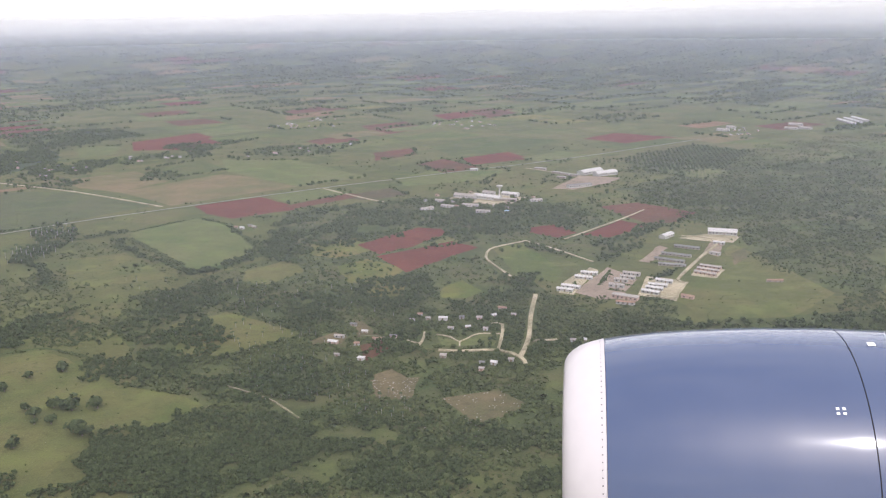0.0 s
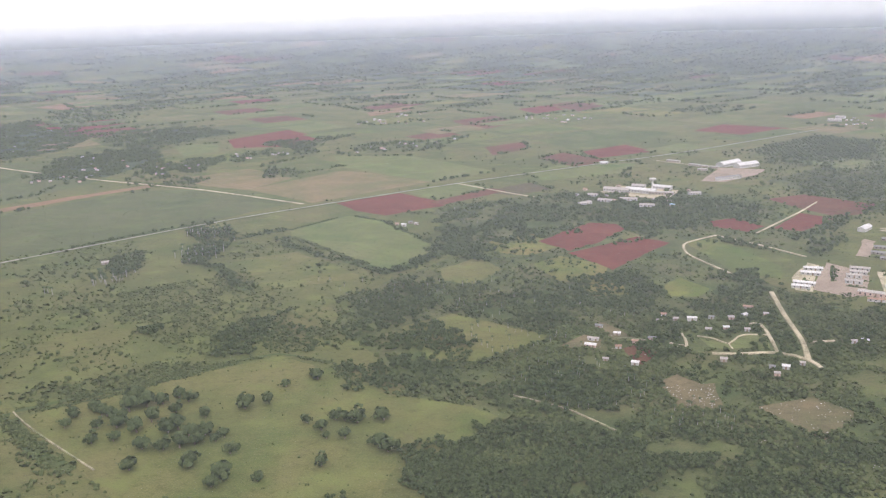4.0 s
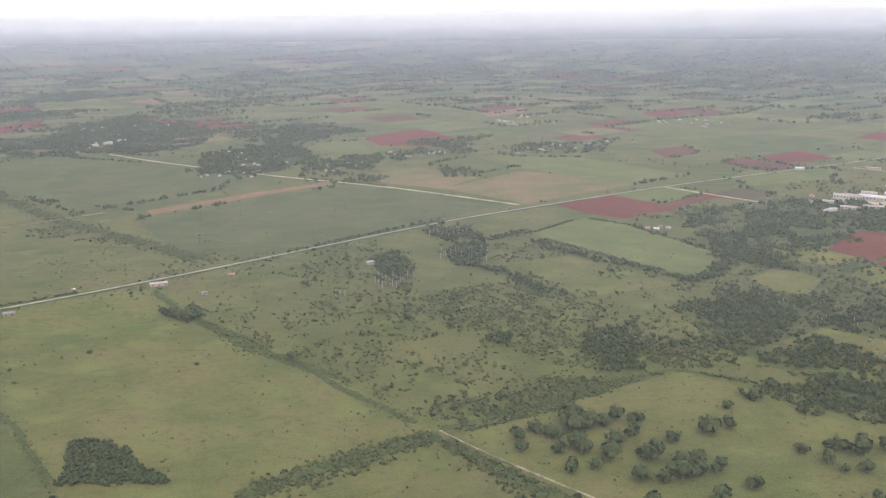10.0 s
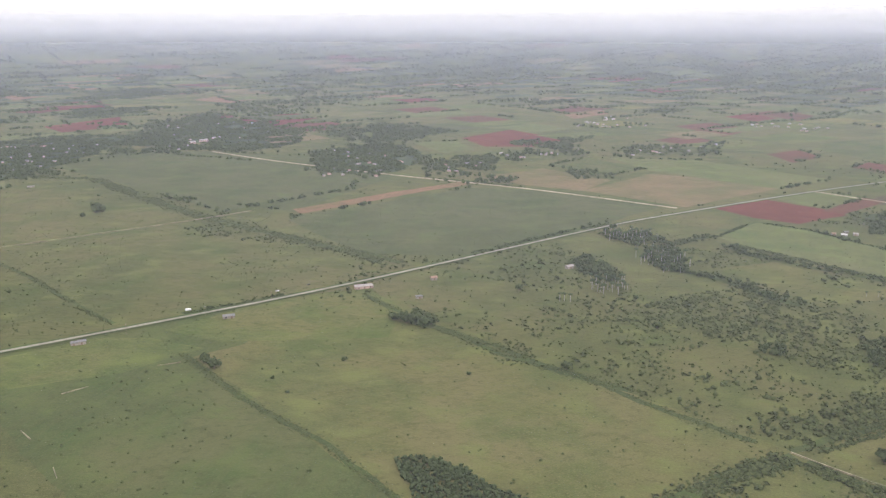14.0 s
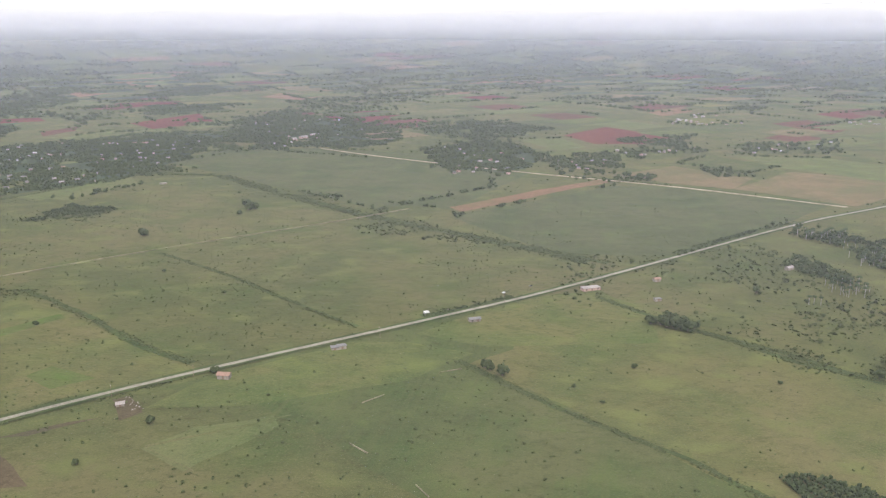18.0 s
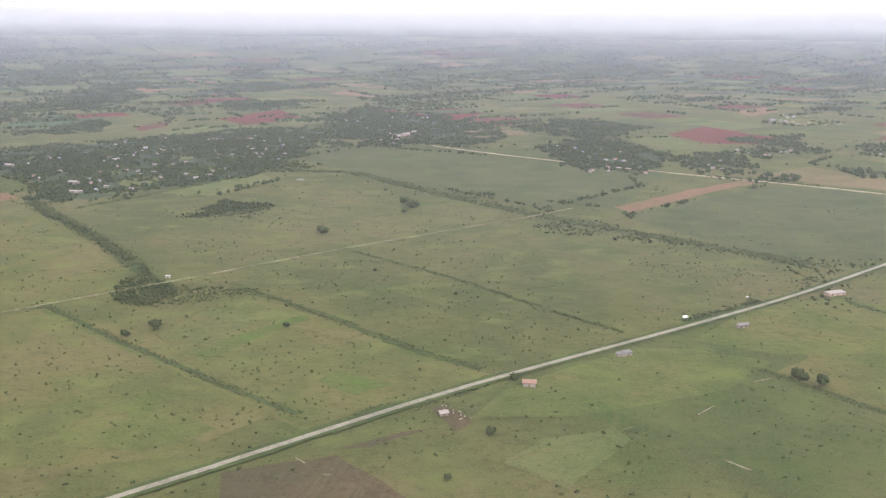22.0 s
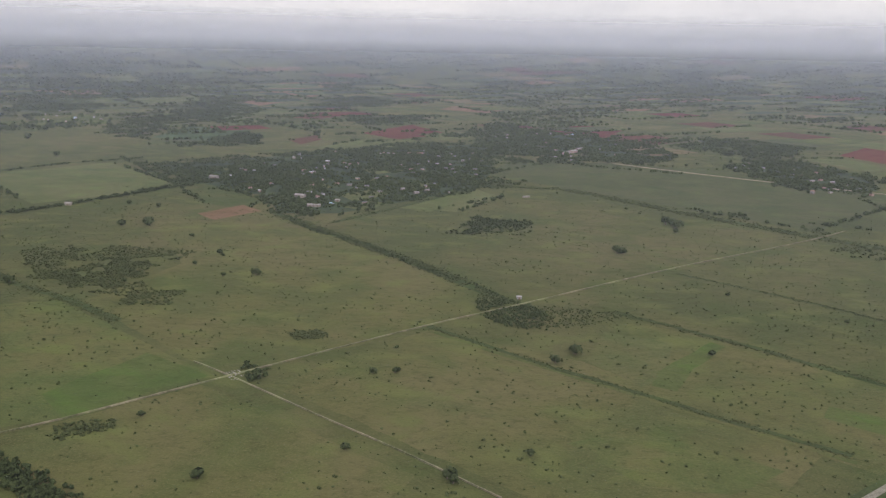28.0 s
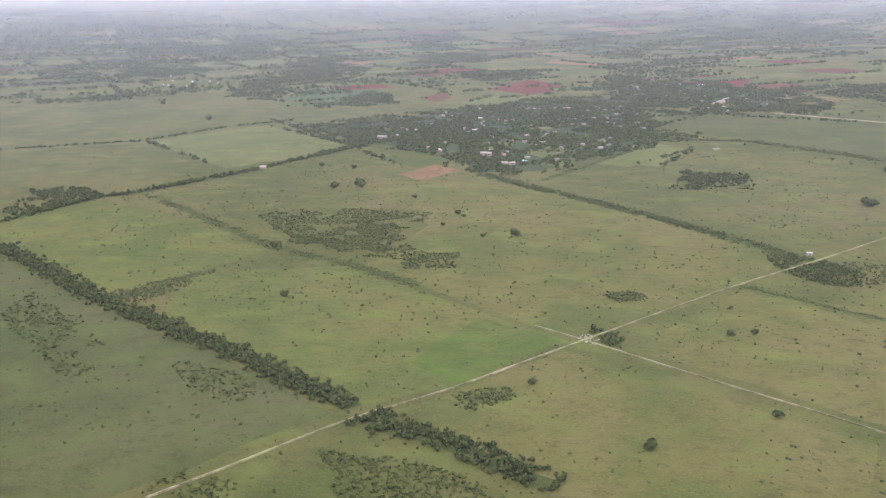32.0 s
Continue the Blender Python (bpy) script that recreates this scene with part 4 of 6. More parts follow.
field("light_green", [(-519, 1269), (-397, 1268), (-258, 1133), (-330, 1058), (-467, 1161)])
field("tan", [(-552, 1006), (-470, 1140), (-425, 1123), (-333, 1059), (-448, 933), (-480, 957)])
field("red", [(-420, 932), (-362, 993), (-310, 948), (-295, 921), (-350, 872), (-388, 893)])
field("light_green", [(-358, 1000), (-300, 1050), (-247, 1023), (-308, 952)])
field("red_brown", [(-314, 937), (-254, 1020), (-234, 1003), (-297, 925)])
field("light_green", [(-432, 805), (-390, 872), (-348, 847), (-268, 737), (-300, 669), (-319, 682), (-421, 780)])
field("straw_green", [(-128, 760), (-105, 818), (-88, 784)])
field("red", [(-187, 773), (-141, 846), (-116, 842), (-107, 822), (-134, 770), (-160, 741)])
field("red", [(-162, 734), (-128, 764), (-99, 793), (-73, 771), (-125, 685)])
field("red", [(-25, 854), (-2, 868), (21, 835), (1, 813), (-25, 833)])
field("red", [(25, 826), (67, 893), (93, 870), (50, 817)])
field("red_brown", [(49, 959), (91, 984), (152, 935), (123, 888), (95, 878), (69, 918)])
field("red", [(-759, 1454), (-693, 1592), (-589, 1466), (-634, 1368), (-708, 1357)])
field("red_brown", [(-295, 1348), (-239, 1401), (-223, 1332), (-275, 1267)])
field("red_brown", [(-207, 1236), (-172, 1290), (-114, 1219), (-150, 1162)])
field("red", [(-144, 1300), (-79, 1365), (-39, 1297), (-127, 1233)])
field("red", [(-279, 1903), (-211, 1990), (-179, 1888), (-233, 1810)])
field("red_brown", [(-213, 1994), (-144, 2068), (-80, 1984), (-147, 1839)])
field("red", [(46, 1524), (104, 1607), (203, 1544), (135, 1446)])
field("red_brown", [(-1269, 1631), (-1188, 1735), (-1023, 1596), (-1086, 1516)])
field("red_brown", [(-397, 1704), (-318, 1784), (-261, 1673), (-327, 1554)])
field("tan_red", [(-1549, 2094), (-1526, 2505), (-1372, 2352), (-1415, 2025)])
field("tan_red", [(-1240, 2287), (-1118, 2553), (-1018, 2376), (-1125, 2186)])
field("red_brown", [(-650, 1986), (-565, 2177), (-499, 2056), (-614, 1904)])
field("red", [(-1241, 1600), (-1189, 1820), (-1093, 1745), (-1134, 1568)])
field("red_brown", [(-1103, 1549), (-1053, 1664), (-984, 1590), (-1035, 1496)])
field("tan_red", [(-2088, 2094), (-2237, 2754), (-2025, 2815), (-1969, 2369), (-1976, 1987)])
field("red_brown", [(-1805, 1729), (-1818, 2117), (-1677, 1966), (-1716, 1697)])
field("red", [(-1547, 1480), (-1505, 1673), (-1397, 1522), (-1458, 1407)])
field("red_brown", [(-1621, 1329), (-1608, 1417), (-1574, 1355), (-1578, 1275)])
field("blue_green", [(-1835, 1271), (-1876, 1466), (-1743, 1458), (-1713, 1262)])
field("light_green", [(-1542, 1247), (-1513, 1377), (-1445, 1343), (-1475, 1211)])
field("light_green", [(-830, 1387), (-761, 1416), (-719, 1322), (-755, 1269)])
field("field_green", [(-1608, 409), (-1575, 400), (-1457, 339), (-1398, 312), (-1334, 276), (-1379, 205), (-1460, 184), (-1697, 390)])
field("light_green", [(-1803, 849), (-1728, 998), (-1544, 860), (-1628, 720)])
field("meadow", [(-1674, 516), (-1661, 575), (-1596, 552), (-1462, 475), (-1484, 418), (-1505, 377), (-1589, 421)])
field("tan_red", [(-1458, 729), (-1437, 781), (-1408, 759), (-1429, 707)])
field("meadow", [(-1084, 345), (-1049, 371), (-1032, 350), (-1056, 332)])
# flat dark ground under the village woods imitates shade in the gaps
field("canopy", [(-1667, 997), (-1490, 1205), (-1307, 1398), (-1244, 1088), (-1240, 952), (-1335, 771), (-1389, 753), (-1434, 833), (-1554, 892)])
field("canopy", [(-938, 1253), (-881, 1364), (-849, 1349), (-792, 1279), (-779, 1189), (-789, 1098), (-842, 1073), (-893, 1089), (-909, 1173)])
field("canopy", [(-1291, 1623), (-1242, 1637), (-1037, 1469), (-1011, 1330), (-1045, 1250), (-1102, 1270), (-1212, 1250)])
field("canopy", [(-964, 1647), (-857, 1609), (-780, 1537), (-853, 1457), (-956, 1514)])
field("light_green", [(-1369, 867), (-1346, 913), (-1319, 888), (-1339, 834)])
field("light_green", [(-1448, 901), (-1424, 942), (-1391, 911), (-1412, 863)])
field("light_green", [(-1406, 1055), (-1381, 1097), (-1349, 1064), (-1378, 1014)])
field("light_green", [(-1574, 993), (-1561, 1036), (-1531, 1006), (-1547, 962)])
field("tan_red", [(-839, 852), (-766, 956), (-693, 1045), (-682, 1025), (-725, 977), (-824, 833)])
field("straw_green", [(-1081, 442), (-1076, 492), (-1037, 482), (-1040, 435), (-1053, 413)])
field("meadow", [(-1071, 332), (-1062, 365), (-1021, 351), (-1000, 342), (-1020, 317), (-1053, 317)])
field("bright_green", [(-1049, 416), (-1046, 436), (-1017, 489), (-1009, 483), (-1028, 444), (-1037, 412)])
field("bright_green", [(-975, 399), (-970, 414), (-938, 404), (-954, 387)])
field("brown", [(-916, 381), (-909, 387), (-896, 375), (-902, 370)])
field("light_green", [(-1344, 801), (-1331, 843), (-1303, 839), (-1316, 793)], 1)
field("light_green", [(-1329, 951), (-1298, 976), (-1277, 944), (-1299, 904)], 1)
field("light_green", [(-1372, 935), (-1367, 989), (-1348, 969), (-1352, 912)], 1)
wood("wood", 1.0, 1.0, [(-299, 890), (-195, 972), (-37, 1005), (33, 913), (20, 841), (-32, 861), (-65, 779), (-108, 820), (-136, 854), (-185, 780), (-218, 737), (-265, 733)])
wood("wood", 1.0, 0.75, [(-310, 463), (-278, 494), (-237, 488), (-215, 462), (-235, 439), (-276, 444)])
wood("wood", 0.9, 0.7, [(-313, 531), (-280, 565), (-234, 537), (-227, 504), (-273, 500)])
wood("wood", 1.5, 0.62, [(-237, 334), (-223, 368), (-200, 388), (-156, 400), (-122, 392), (-121, 346)])
wood("wood", 1.5, 0.62, [(-222, 319), (-234, 364), (-190, 389), (-139, 372), (-103, 393), (-89, 355), (-57, 360), (-54, 338)])
wood("wood", 1.5, 0.62, [(-51, 338), (-52, 380), (-22, 401), (2, 393), (2, 346)])
wood("wood", 1.1, 0.7, [(-216, 453), (-165, 457), (-118, 437), (-122, 406), (-158, 413), (-189, 422)])
wood("wood", 1.0, 0.7, [(-186, 472), (-159, 496), (-131, 481), (-127, 446), (-170, 443)])
wood("wood", 0.8, 0.7, [(-322, 609), (-278, 644), (-239, 593), (-271, 550), (-305, 566)])
wood("wood", 0.9, 0.75, [(-240, 588), (-192, 630), (-143, 584), (-170, 539), (-209, 551)])
wood("wood", 1.0, 0.75, [(-167, 641), (-115, 689), (-87, 621), (-115, 580), (-151, 596)])
wood("wood", 1.0, 0.75, [(-122, 537), (-96, 583), (-83, 540), (-92, 502), (-118, 498)])
wood("wood", 1.0, 0.75, [(-104, 580), (-83, 613), (-23, 593), (-34, 543), (-83, 540)])
wood("wood", 1.0, 0.8, [(-62, 678), (-8, 697), (-24, 611), (-51, 614)])
wood("wood", 1.2, 0.8, [(-305, 676), (-273, 727), (-223, 698), (-255, 772), (-267, 723), (-298, 686)])
wood("wood", 1.0, 0.8, [(-292, 849), (-202, 933), (-171, 845), (-195, 797), (-235, 813), (-261, 771), (-265, 741)])
wood("wood", 1.1, 0.8, [(-186, 434), (-177, 476), (-137, 448), (-131, 426), (-169, 422)])
wood("wood", 1.0, 0.75, [(-49, 539), (-8, 559), (11, 524), (-7, 503), (-38, 489)])
wood("wood", 1.0, 0.7, [(-271, 518), (-254, 564), (-212, 522), (-223, 480)])
hedge("wood", 11, 2.6, 0.62, [(-1328, 284), (-1367, 304), (-1404, 323), (-1463, 350), (-1504, 367), (-1588, 416), (-1638, 443)])
hedge("wood", 11, 2.6, 0.62, [(-1320, 277), (-1300, 270), (-1282, 266), (-1258, 253), (-1241, 246)])
hedge("wood", 8, 1.2, 0.6, [(-1688, 498), (-1670, 583), (-1642, 620), (-1610, 689), (-1582, 773), (-1551, 853)])
hedge("scrub", 8, 0.45, 0.42, [(-1504, 372), (-1488, 385), (-1482, 415), (-1472, 430)])
hedge("scrub", 8, 0.45, 0.42, [(-1628, 600), (-1533, 534), (-1457, 482), (-1398, 459), (-1347, 433)])
hedge("wood", 7, 1.3, 0.55, [(-1747, 1052), (-1632, 941), (-1539, 849)])
hedge("wood", 5, 1.2, 0.5, [(-1401, 765), (-1329, 693), (-1269, 655), (-1217, 605), (-1173, 571), (-1139, 538)])
wood("wood", 1.1, 0.7, [(-2439, 1692), (-2587, 1958), (-2423, 1980), (-2264, 1792), (-2283, 1600)])
wood("wood", 1.1, 0.8, [(-1959, 1305), (-2044, 1538), (-2029, 1730), (-2112, 2077), (-1914, 1883), (-1860, 1629), (-1918, 1469), (-1840, 1234)])
wood("wood", 1.1, 0.8, [(-1738, 1244), (-1743, 1391), (-1692, 1375), (-1646, 1232), (-1698, 1206)])
wood("wood", 1.0, 0.8, [(-1894, 2075), (-1821, 2412), (-1695, 2274), (-1793, 2045)])
wood("wood", 1.0, 0.8, [(-1708, 1811), (-1550, 1889), (-1493, 1763), (-1594, 1621)])
wood("wood", 1.0, 0.8, [(-1701, 513), (-1740, 594), (-1698, 613), (-1667, 586), (-1682, 526)])
wood("scrub", 1.44, 0.65, [(-1372, 210), (-1365, 227), (-1344, 223), (-1343, 214)])
wood("scrub", 0.96, 0.72, [(-1540, 335), (-1551, 371), (-1485, 333), (-1433, 304), (-1404, 276), (-1435, 275), (-1482, 291)])
wood("scrub", 0.96, 0.72, [(-1423, 306), (-1394, 304), (-1363, 286), (-1373, 275), (-1398, 280)])
wood("scrub", 1.44, 0.59, [(-1446, 501), (-1428, 559), (-1385, 600), (-1388, 565), (-1414, 520), (-1416, 487)])
wood("wood", 1.2, 0.5, [(-1217, 752), (-1198, 797), (-1151, 779), (-1167, 731), (-1207, 728)])
wood("scrub", 1.2, 0.8, [(-1285, 293), (-1285, 303), (-1270, 315), (-1268, 310), (-1278, 295)])
wood("wood", 0.75, 0.42, [(325, 1466), (577, 1615), (327, 886), (251, 881), (182, 956), (171, 1088)])
wood("wood", 0.45, 0.42, [(73, 1082), (171, 1088), (182, 956), (251, 881), (327, 886), (259, 689), (212, 656), (173, 767), (180, 852), (143, 899)])
wood("wood", 0.7, 1.0, [(-53, 750), (-28, 771), (32, 719), (80, 780), (79, 822), (39, 777), (-24, 793)])
wood("wood", 0.8, 1.0, [(7, 605), (86, 584), (162, 586), (237, 625), (219, 571), (122, 573), (7, 521)])
wood("wood", 0.9, 1.0, [(20, 841), (39, 777), (79, 822), (111, 871), (83, 874), (51, 798)])
wood("scrub", 0.8, 1.0, [(-521, 601), (-405, 673), (-358, 531), (-377, 453), (-432, 512)])
wood("wood", 1.3, 0.9, [(-658, 542), (-648, 560), (-633, 540), (-638, 524)])
wood("banana", 1.6, 1.0, [(-619, 364), (-606, 369), (-563, 345), (-557, 336), (-603, 327)])
wood("wood", 0.55, 1.3, [(-923, 1140), (-954, 1294), (-811, 1162), (-801, 1045), (-885, 1037)])
wood("wood", 0.6, 1.3, [(-762, 1123), (-766, 1208), (-692, 1196), (-621, 1033), (-676, 1015), (-738, 1049)])
wood("wood", 0.7, 1.3, [(-690, 1286), (-568, 1413), (-549, 1268), (-647, 1211)])
wood("wood", 0.7, 1.3, [(-519, 1364), (-340, 1474), (-347, 1337), (-509, 1271)])
wood("wood", 1.0, 1.2, [(-580, 1141), (-537, 1159), (-517, 1093), (-562, 1084)])
wood("wood", 0.5, 1.4, [(-1284, 1189), (-1405, 1703), (-1242, 1524), (-1021, 1280), (-1111, 1200)])
wood("wood", 1.0, 1.4, [(-1020, 1481), (-927, 1590), (-809, 1444), (-901, 1359)])
wood("wood", 0.9, 0.85, [(-1692, 998), (-1502, 1237), (-1315, 1439), (-1240, 1064), (-1236, 933), (-1328, 753), (-1387, 734), (-1434, 826), (-1544, 862)])
wood("wood", 0.6, 1.3, [(-1370, 1683), (-1212, 1756), (-1005, 1401), (-1025, 1244), (-1132, 1227), (-1260, 1228)])
wood("wood", 0.9, 1.4, [(-1737, 1242), (-1729, 1406), (-1665, 1335), (-1664, 1193)])
wood("wood", 0.9, 1.3, [(-946, 1287), (-857, 1387), (-763, 1191), (-804, 1066), (-887, 1078)])
wood("wood", 0.9, 0.8, [(-1248, 386), (-1237, 392), (-1228, 372), (-1237, 367)])
wood("scrub", 1.20, 0.78, [(-1519, 560), (-1476, 588), (-1389, 598), (-1404, 494), (-1452, 496)])
wood("wood", 1.0, 0.8, [(-1215, 790), (-1151, 778), (-1202, 715)])
wood("wood", 0.6, 1.4, [(-1365, 1588), (-1339, 1766), (-1247, 1604), (-1299, 1498)])
wood("scrub", 0.96, 0.65, [(-1290, 296), (-1269, 315), (-1265, 308), (-1282, 291)])
wood("scrub", 1.20, 0.65, [(-1126, 530), (-1060, 533), (-1081, 499), (-1105, 488)])
wood("scrub", 0.84, 1.04, [(-1222, 715), (-1208, 782), (-1150, 769), (-1149, 732)])
hedge("wood", 8, 1.1, 0.65, [(-1644, 624), (-1595, 724), (-1563, 843), (-1522, 909)])
hedge("wood", 7, 1.0, 0.65, [(-1934, 769), (-1812, 852), (-1771, 974), (-1712, 1049)])
hedge("scrub", 10, 1.3, 0.6, [(-1392, 753), (-1299, 677), (-1209, 604), (-1142, 536)])
hedge("wood", 4, 1.3, 0.4, [(-432, 805), (-390, 872), (-348, 847), (-305, 790), (-268, 737)])
hedge("scrub", 5, 1.4, 0.8, [(-421, 780), (-370, 732), (-319, 682), (-300, 669)])
hedge("scrub", 3, 1.3, 0.8, [(-955, 345), (-946, 357), (-932, 374), (-918, 390), (-901, 406), (-885, 429)])
wood("wood", 1.8, 0.5, [(-1147, 501), (-1156, 530), (-1128, 537), (-1109, 509), (-1111, 489), (-1129, 483)])
wood("wood", 1.5, 0.6, [(-273, 312), (-245, 373), (-197, 405), (-114, 413), (1, 411), (21, 342)])
hedge("scrub", 6, 0.45, 0.42, [(-1326, 728), (-1278, 850), (-1228, 986)])
hedge("scrub", 14, 0.8, 0.7, [(-1240, 981), (-1142, 984), (-1022, 886), (-910, 800), (-840, 758), (-730, 696), (-701, 670)])
hedge("scrub", 4, 0.45, 0.42, [(-1030, 637), (-946, 586), (-860, 520), (-831, 501)])
hedge("scrub", 6, 0.45, 0.42, [(-1072, 531), (-987, 482), (-935, 447), (-900, 431)])
hedge("scrub", 7, 0.45, 0.42, [(-692, 587), (-641, 536), (-592, 505), (-558, 476), (-517, 453)])
hedge("scrub", 5, 0.45, 0.42, [(-785, 479), (-707, 411), (-652, 371), (-608, 330)])
hedge("scrub", 6, 0.45, 0.42, [(-639, 537), (-586, 492), (-544, 470), (-505, 436), (-465, 407)])
hedge("scrub", 7, 1.38, 0.82, [(-452, 400), (-418, 426), (-386, 451), (-357, 478)])
hedge("scrub", 12, 1.15, 0.82, [(-524, 330), (-498, 357), (-469, 383), (-451, 394)])
hedge("scrub", 10, 1.15, 0.82, [(-447, 391), (-417, 364), (-386, 344)])
hedge("wood", 6, 1.2, 0.58, [(-740, 1057), (-694, 1042), (-619, 1014)])
hedge("wood", 6, 0.8, 0.36, [(-636, 713), (-574, 790), (-525, 843)])
hedge("scrub", 8, 0.45, 0.42, [(-946, 365), (-922, 388), (-901, 409)])
hedge("wood", 8, 1.0, 0.36, [(-797, 529), (-770, 551), (-748, 578)])
hedge("scrub", 8, 0.45, 0.42, [(-750, 704), (-724, 700), (-687, 671)])
field("yard", [(72, 735), (81, 730), (102, 783), (95, 791)])
field("yard", [(15, 642), (45, 715), (57, 701), (66, 681), (48, 628), (33, 626)])
field("dirt", [(63, 639), (89, 628), (105, 673), (94, 686), (75, 691)])
field("dirt", [(110, 696), (129, 688), (141, 715), (123, 727)])
field("yard", [(132, 772), (143, 755), (158, 806), (147, 814)])
field("dirt", [(116, 822), (145, 840), (177, 834), (166, 807), (147, 810)])
field("dirt", [(2, 641), (14, 636), (36, 706), (29, 712), (8, 671)])
building(146.5, 838.1, -10, 26.6, 10.2, 3.24, "white_roof", "white_wall", "gable", "hall")
building(103.1, 814.9, 54, 17.3, 6.8, 2.88, "white_roof", "white_wall", "gable", "shed")
building(107.9, 785.8, -22, 22.6, 3.82, 1.87, "grey_roof", "cream_wall", "gable", "barracks")
building(93.3, 759.1, -21, 26.0, 3.82, 1.87, "grey_roof", "cream_wall", "gable", "barracks")
building(85.6, 741.7, -24, 25.9, 3.82, 1.87, "grey_roof", "cream_wall", "gable", "barracks")
building(87.1, 723.9, -13, 22.5, 3.82, 1.87, "grey_roof", "cream_wall", "gable", "barracks")
building(113.6, 702.4, -28, 17.9, 3.4, 2.02, "pale_roof", "pink_wall", "gable", "barracks")
building(117.4, 712.7, -28, 18.2, 3.4, 2.02, "pale_roof", "pink_wall", "gable", "barracks")
building(121.0, 721.5, -24, 17.5, 3.4, 2.02, "pale_roof", "pink_wall", "gable", "barracks")
building(135.8, 764.4, -33, 9.4, 3.4, 2.16, "pale_roof", "white_wall", "flat", "shed")
building(145.2, 801.0, -20, 10.2, 3.4, 2.16, "white_roof", "white_wall", "gable", "shed")
building(4.6, 654.3, -18, 14.8, 3.82, 2.16, "white_roof", "white_wall", "gable", "barracks")
building(15.6, 679.8, -15, 14.0, 3.82, 2.16, "white_roof", "white_wall", "gable", "barracks")
building(20.9, 691.5, -9, 13.5, 3.82, 2.16, "white_roof", "white_wall", "gable", "barracks")
building(1.1, 645.2, -15, 12.6, 3.82, 2.16, "white_roof", "white_wall", "gable", "barracks")
building(41.8, 658.9, -17, 11.7, 3.82, 2.45, "pale_roof", "white_wall", "gable", "barracks")
building(47.0, 673.0, -12, 10.4, 3.82, 2.45, "pale_roof", "white_wall", "gable", "barracks")
building(52.1, 682.8, -18, 12.0, 3.82, 2.45, "pale_roof", "white_wall", "gable", "barracks")
building(55.0, 692.7, -16, 13.9, 3.82, 2.45, "pale_roof", "white_wall", "gable", "barracks")
building(42.5, 631.9, -23, 19.9, 5.95, 2.59, "pale_roof", "pink_wall", "flat", "barracks")
building(45.0, 617.3, -12, 13.6, 2.98, 2.02, "rust_roof", "white_wall", "gable", "barracks")
building(66.0, 646.5, -26, 13.6, 3.82, 2.16, "white_roof", "white_wall", "gable", "barracks")
building(69.9, 655.5, -21, 13.3, 3.82, 2.16, "white_roof", "white_wall", "gable", "barracks")
building(72.8, 663.1, -13, 14.4, 3.82, 2.16, "white_roof", "white_wall", "gable", "barracks")
building(79.7, 675.8, -23, 13.2, 3.82, 2.16, "white_roof", "white_wall", "gable", "barracks")
building(94.5, 636.4, -30, 9.3, 3.4, 2.16, "rust_roof", "pink_wall", "gable", "barracks")
building(167.4, 681.6, 5, 12.4, 2.55, 1.8, "rust_roof", "cream_wall", "gable", "house")
field("dirt", [(-130, 993), (-105, 1032), (-37, 1005), (-55, 959), (-88, 966)])
building(-122.9, 1003.2, -24, 28.8, 7.65, 3.24, "pale_roof", "white_wall", "gable", "factory_hall")
building(-98.6, 998.0, -25, 34.5, 8.5, 3.6, "white_roof", "white_wall", "gable", "factory_hall")
building(-73.9, 983.1, -10, 27.0, 6.8, 2.88, "pale_roof", "cream_wall", "flat", "factory_hall")
building(-90.3, 1018.8, -23, 15.4, 6.8, 3.6, "pale_roof", "white_wall", "gable", "factory_hall")
building(-66.8, 1016.8, -25, 21.5, 6.8, 3.24, "white_roof", "white_wall", "gable", "factory_hall")
building(-130.8, 945.2, -21, 14.5, 5.1, 2.3, "pale_roof", "white_wall", "gable", "house")
building(-106.8, 949.7, -6, 18.3, 5.1, 2.3, "pale_roof", "white_wall", "gable", "house")
building(-88.3, 918.5, -7, 15.2, 5.1, 2.3, "pale_roof", "white_wall", "gable", "house")
building(-148.8, 923.2, 39, 15.3, 5.1, 2.3, "pale_roof", "white_wall", "gable", "house")
building(-29.7, 979.4, 17, 13.5, 5.1, 2.3, "pale_roof", "white_wall", "gable", "house")
building(-141.1, 972.5, -14, 10.6, 5.1, 2.3, "pale_roof", "white_wall", "gable", "house")
field("yard", [(-8, 1063), (30, 1157), (84, 1142), (67, 1105), (19, 1057)])
building(53.4, 1149.2, 34, 32.8, 11.9, 3.96, "white_roof", "white_wall", "gable", "warehouse")
building(35.0, 1156.8, 46, 38.5, 11.9, 3.96, "white_roof", "white_wall", "gable", "warehouse")
building(14.5, 1064.1, 30, 33.4, 6.8, 3.6, "grey_roof", "white_wall", "flat", "warehouse")
building(-7.5, 1172.2, -36, 14.2, 5.1, 2.52, "pale_roof", "cream_wall", "flat", "shed")
building(4.0, 1159.6, -20, 11.2, 5.1, 2.52, "pale_roof", "cream_wall", "flat", "shed")
building(16.1, 1151.6, -20, 11.1, 5.1, 2.52, "pale_roof", "cream_wall", "flat", "shed")
building(-1.1, 1133.8, -18, 11.7, 5.1, 2.52, "pale_roof", "cream_wall", "flat", "shed")
building(-33.0, 1203.0, -28, 18.1, 5.1, 2.52, "pale_roof", "cream_wall", "flat", "shed")
building(-121.6, 1185.0, 3, 10.3, 5.1, 2.52, "white_roof", "white_wall", "gable", "house")
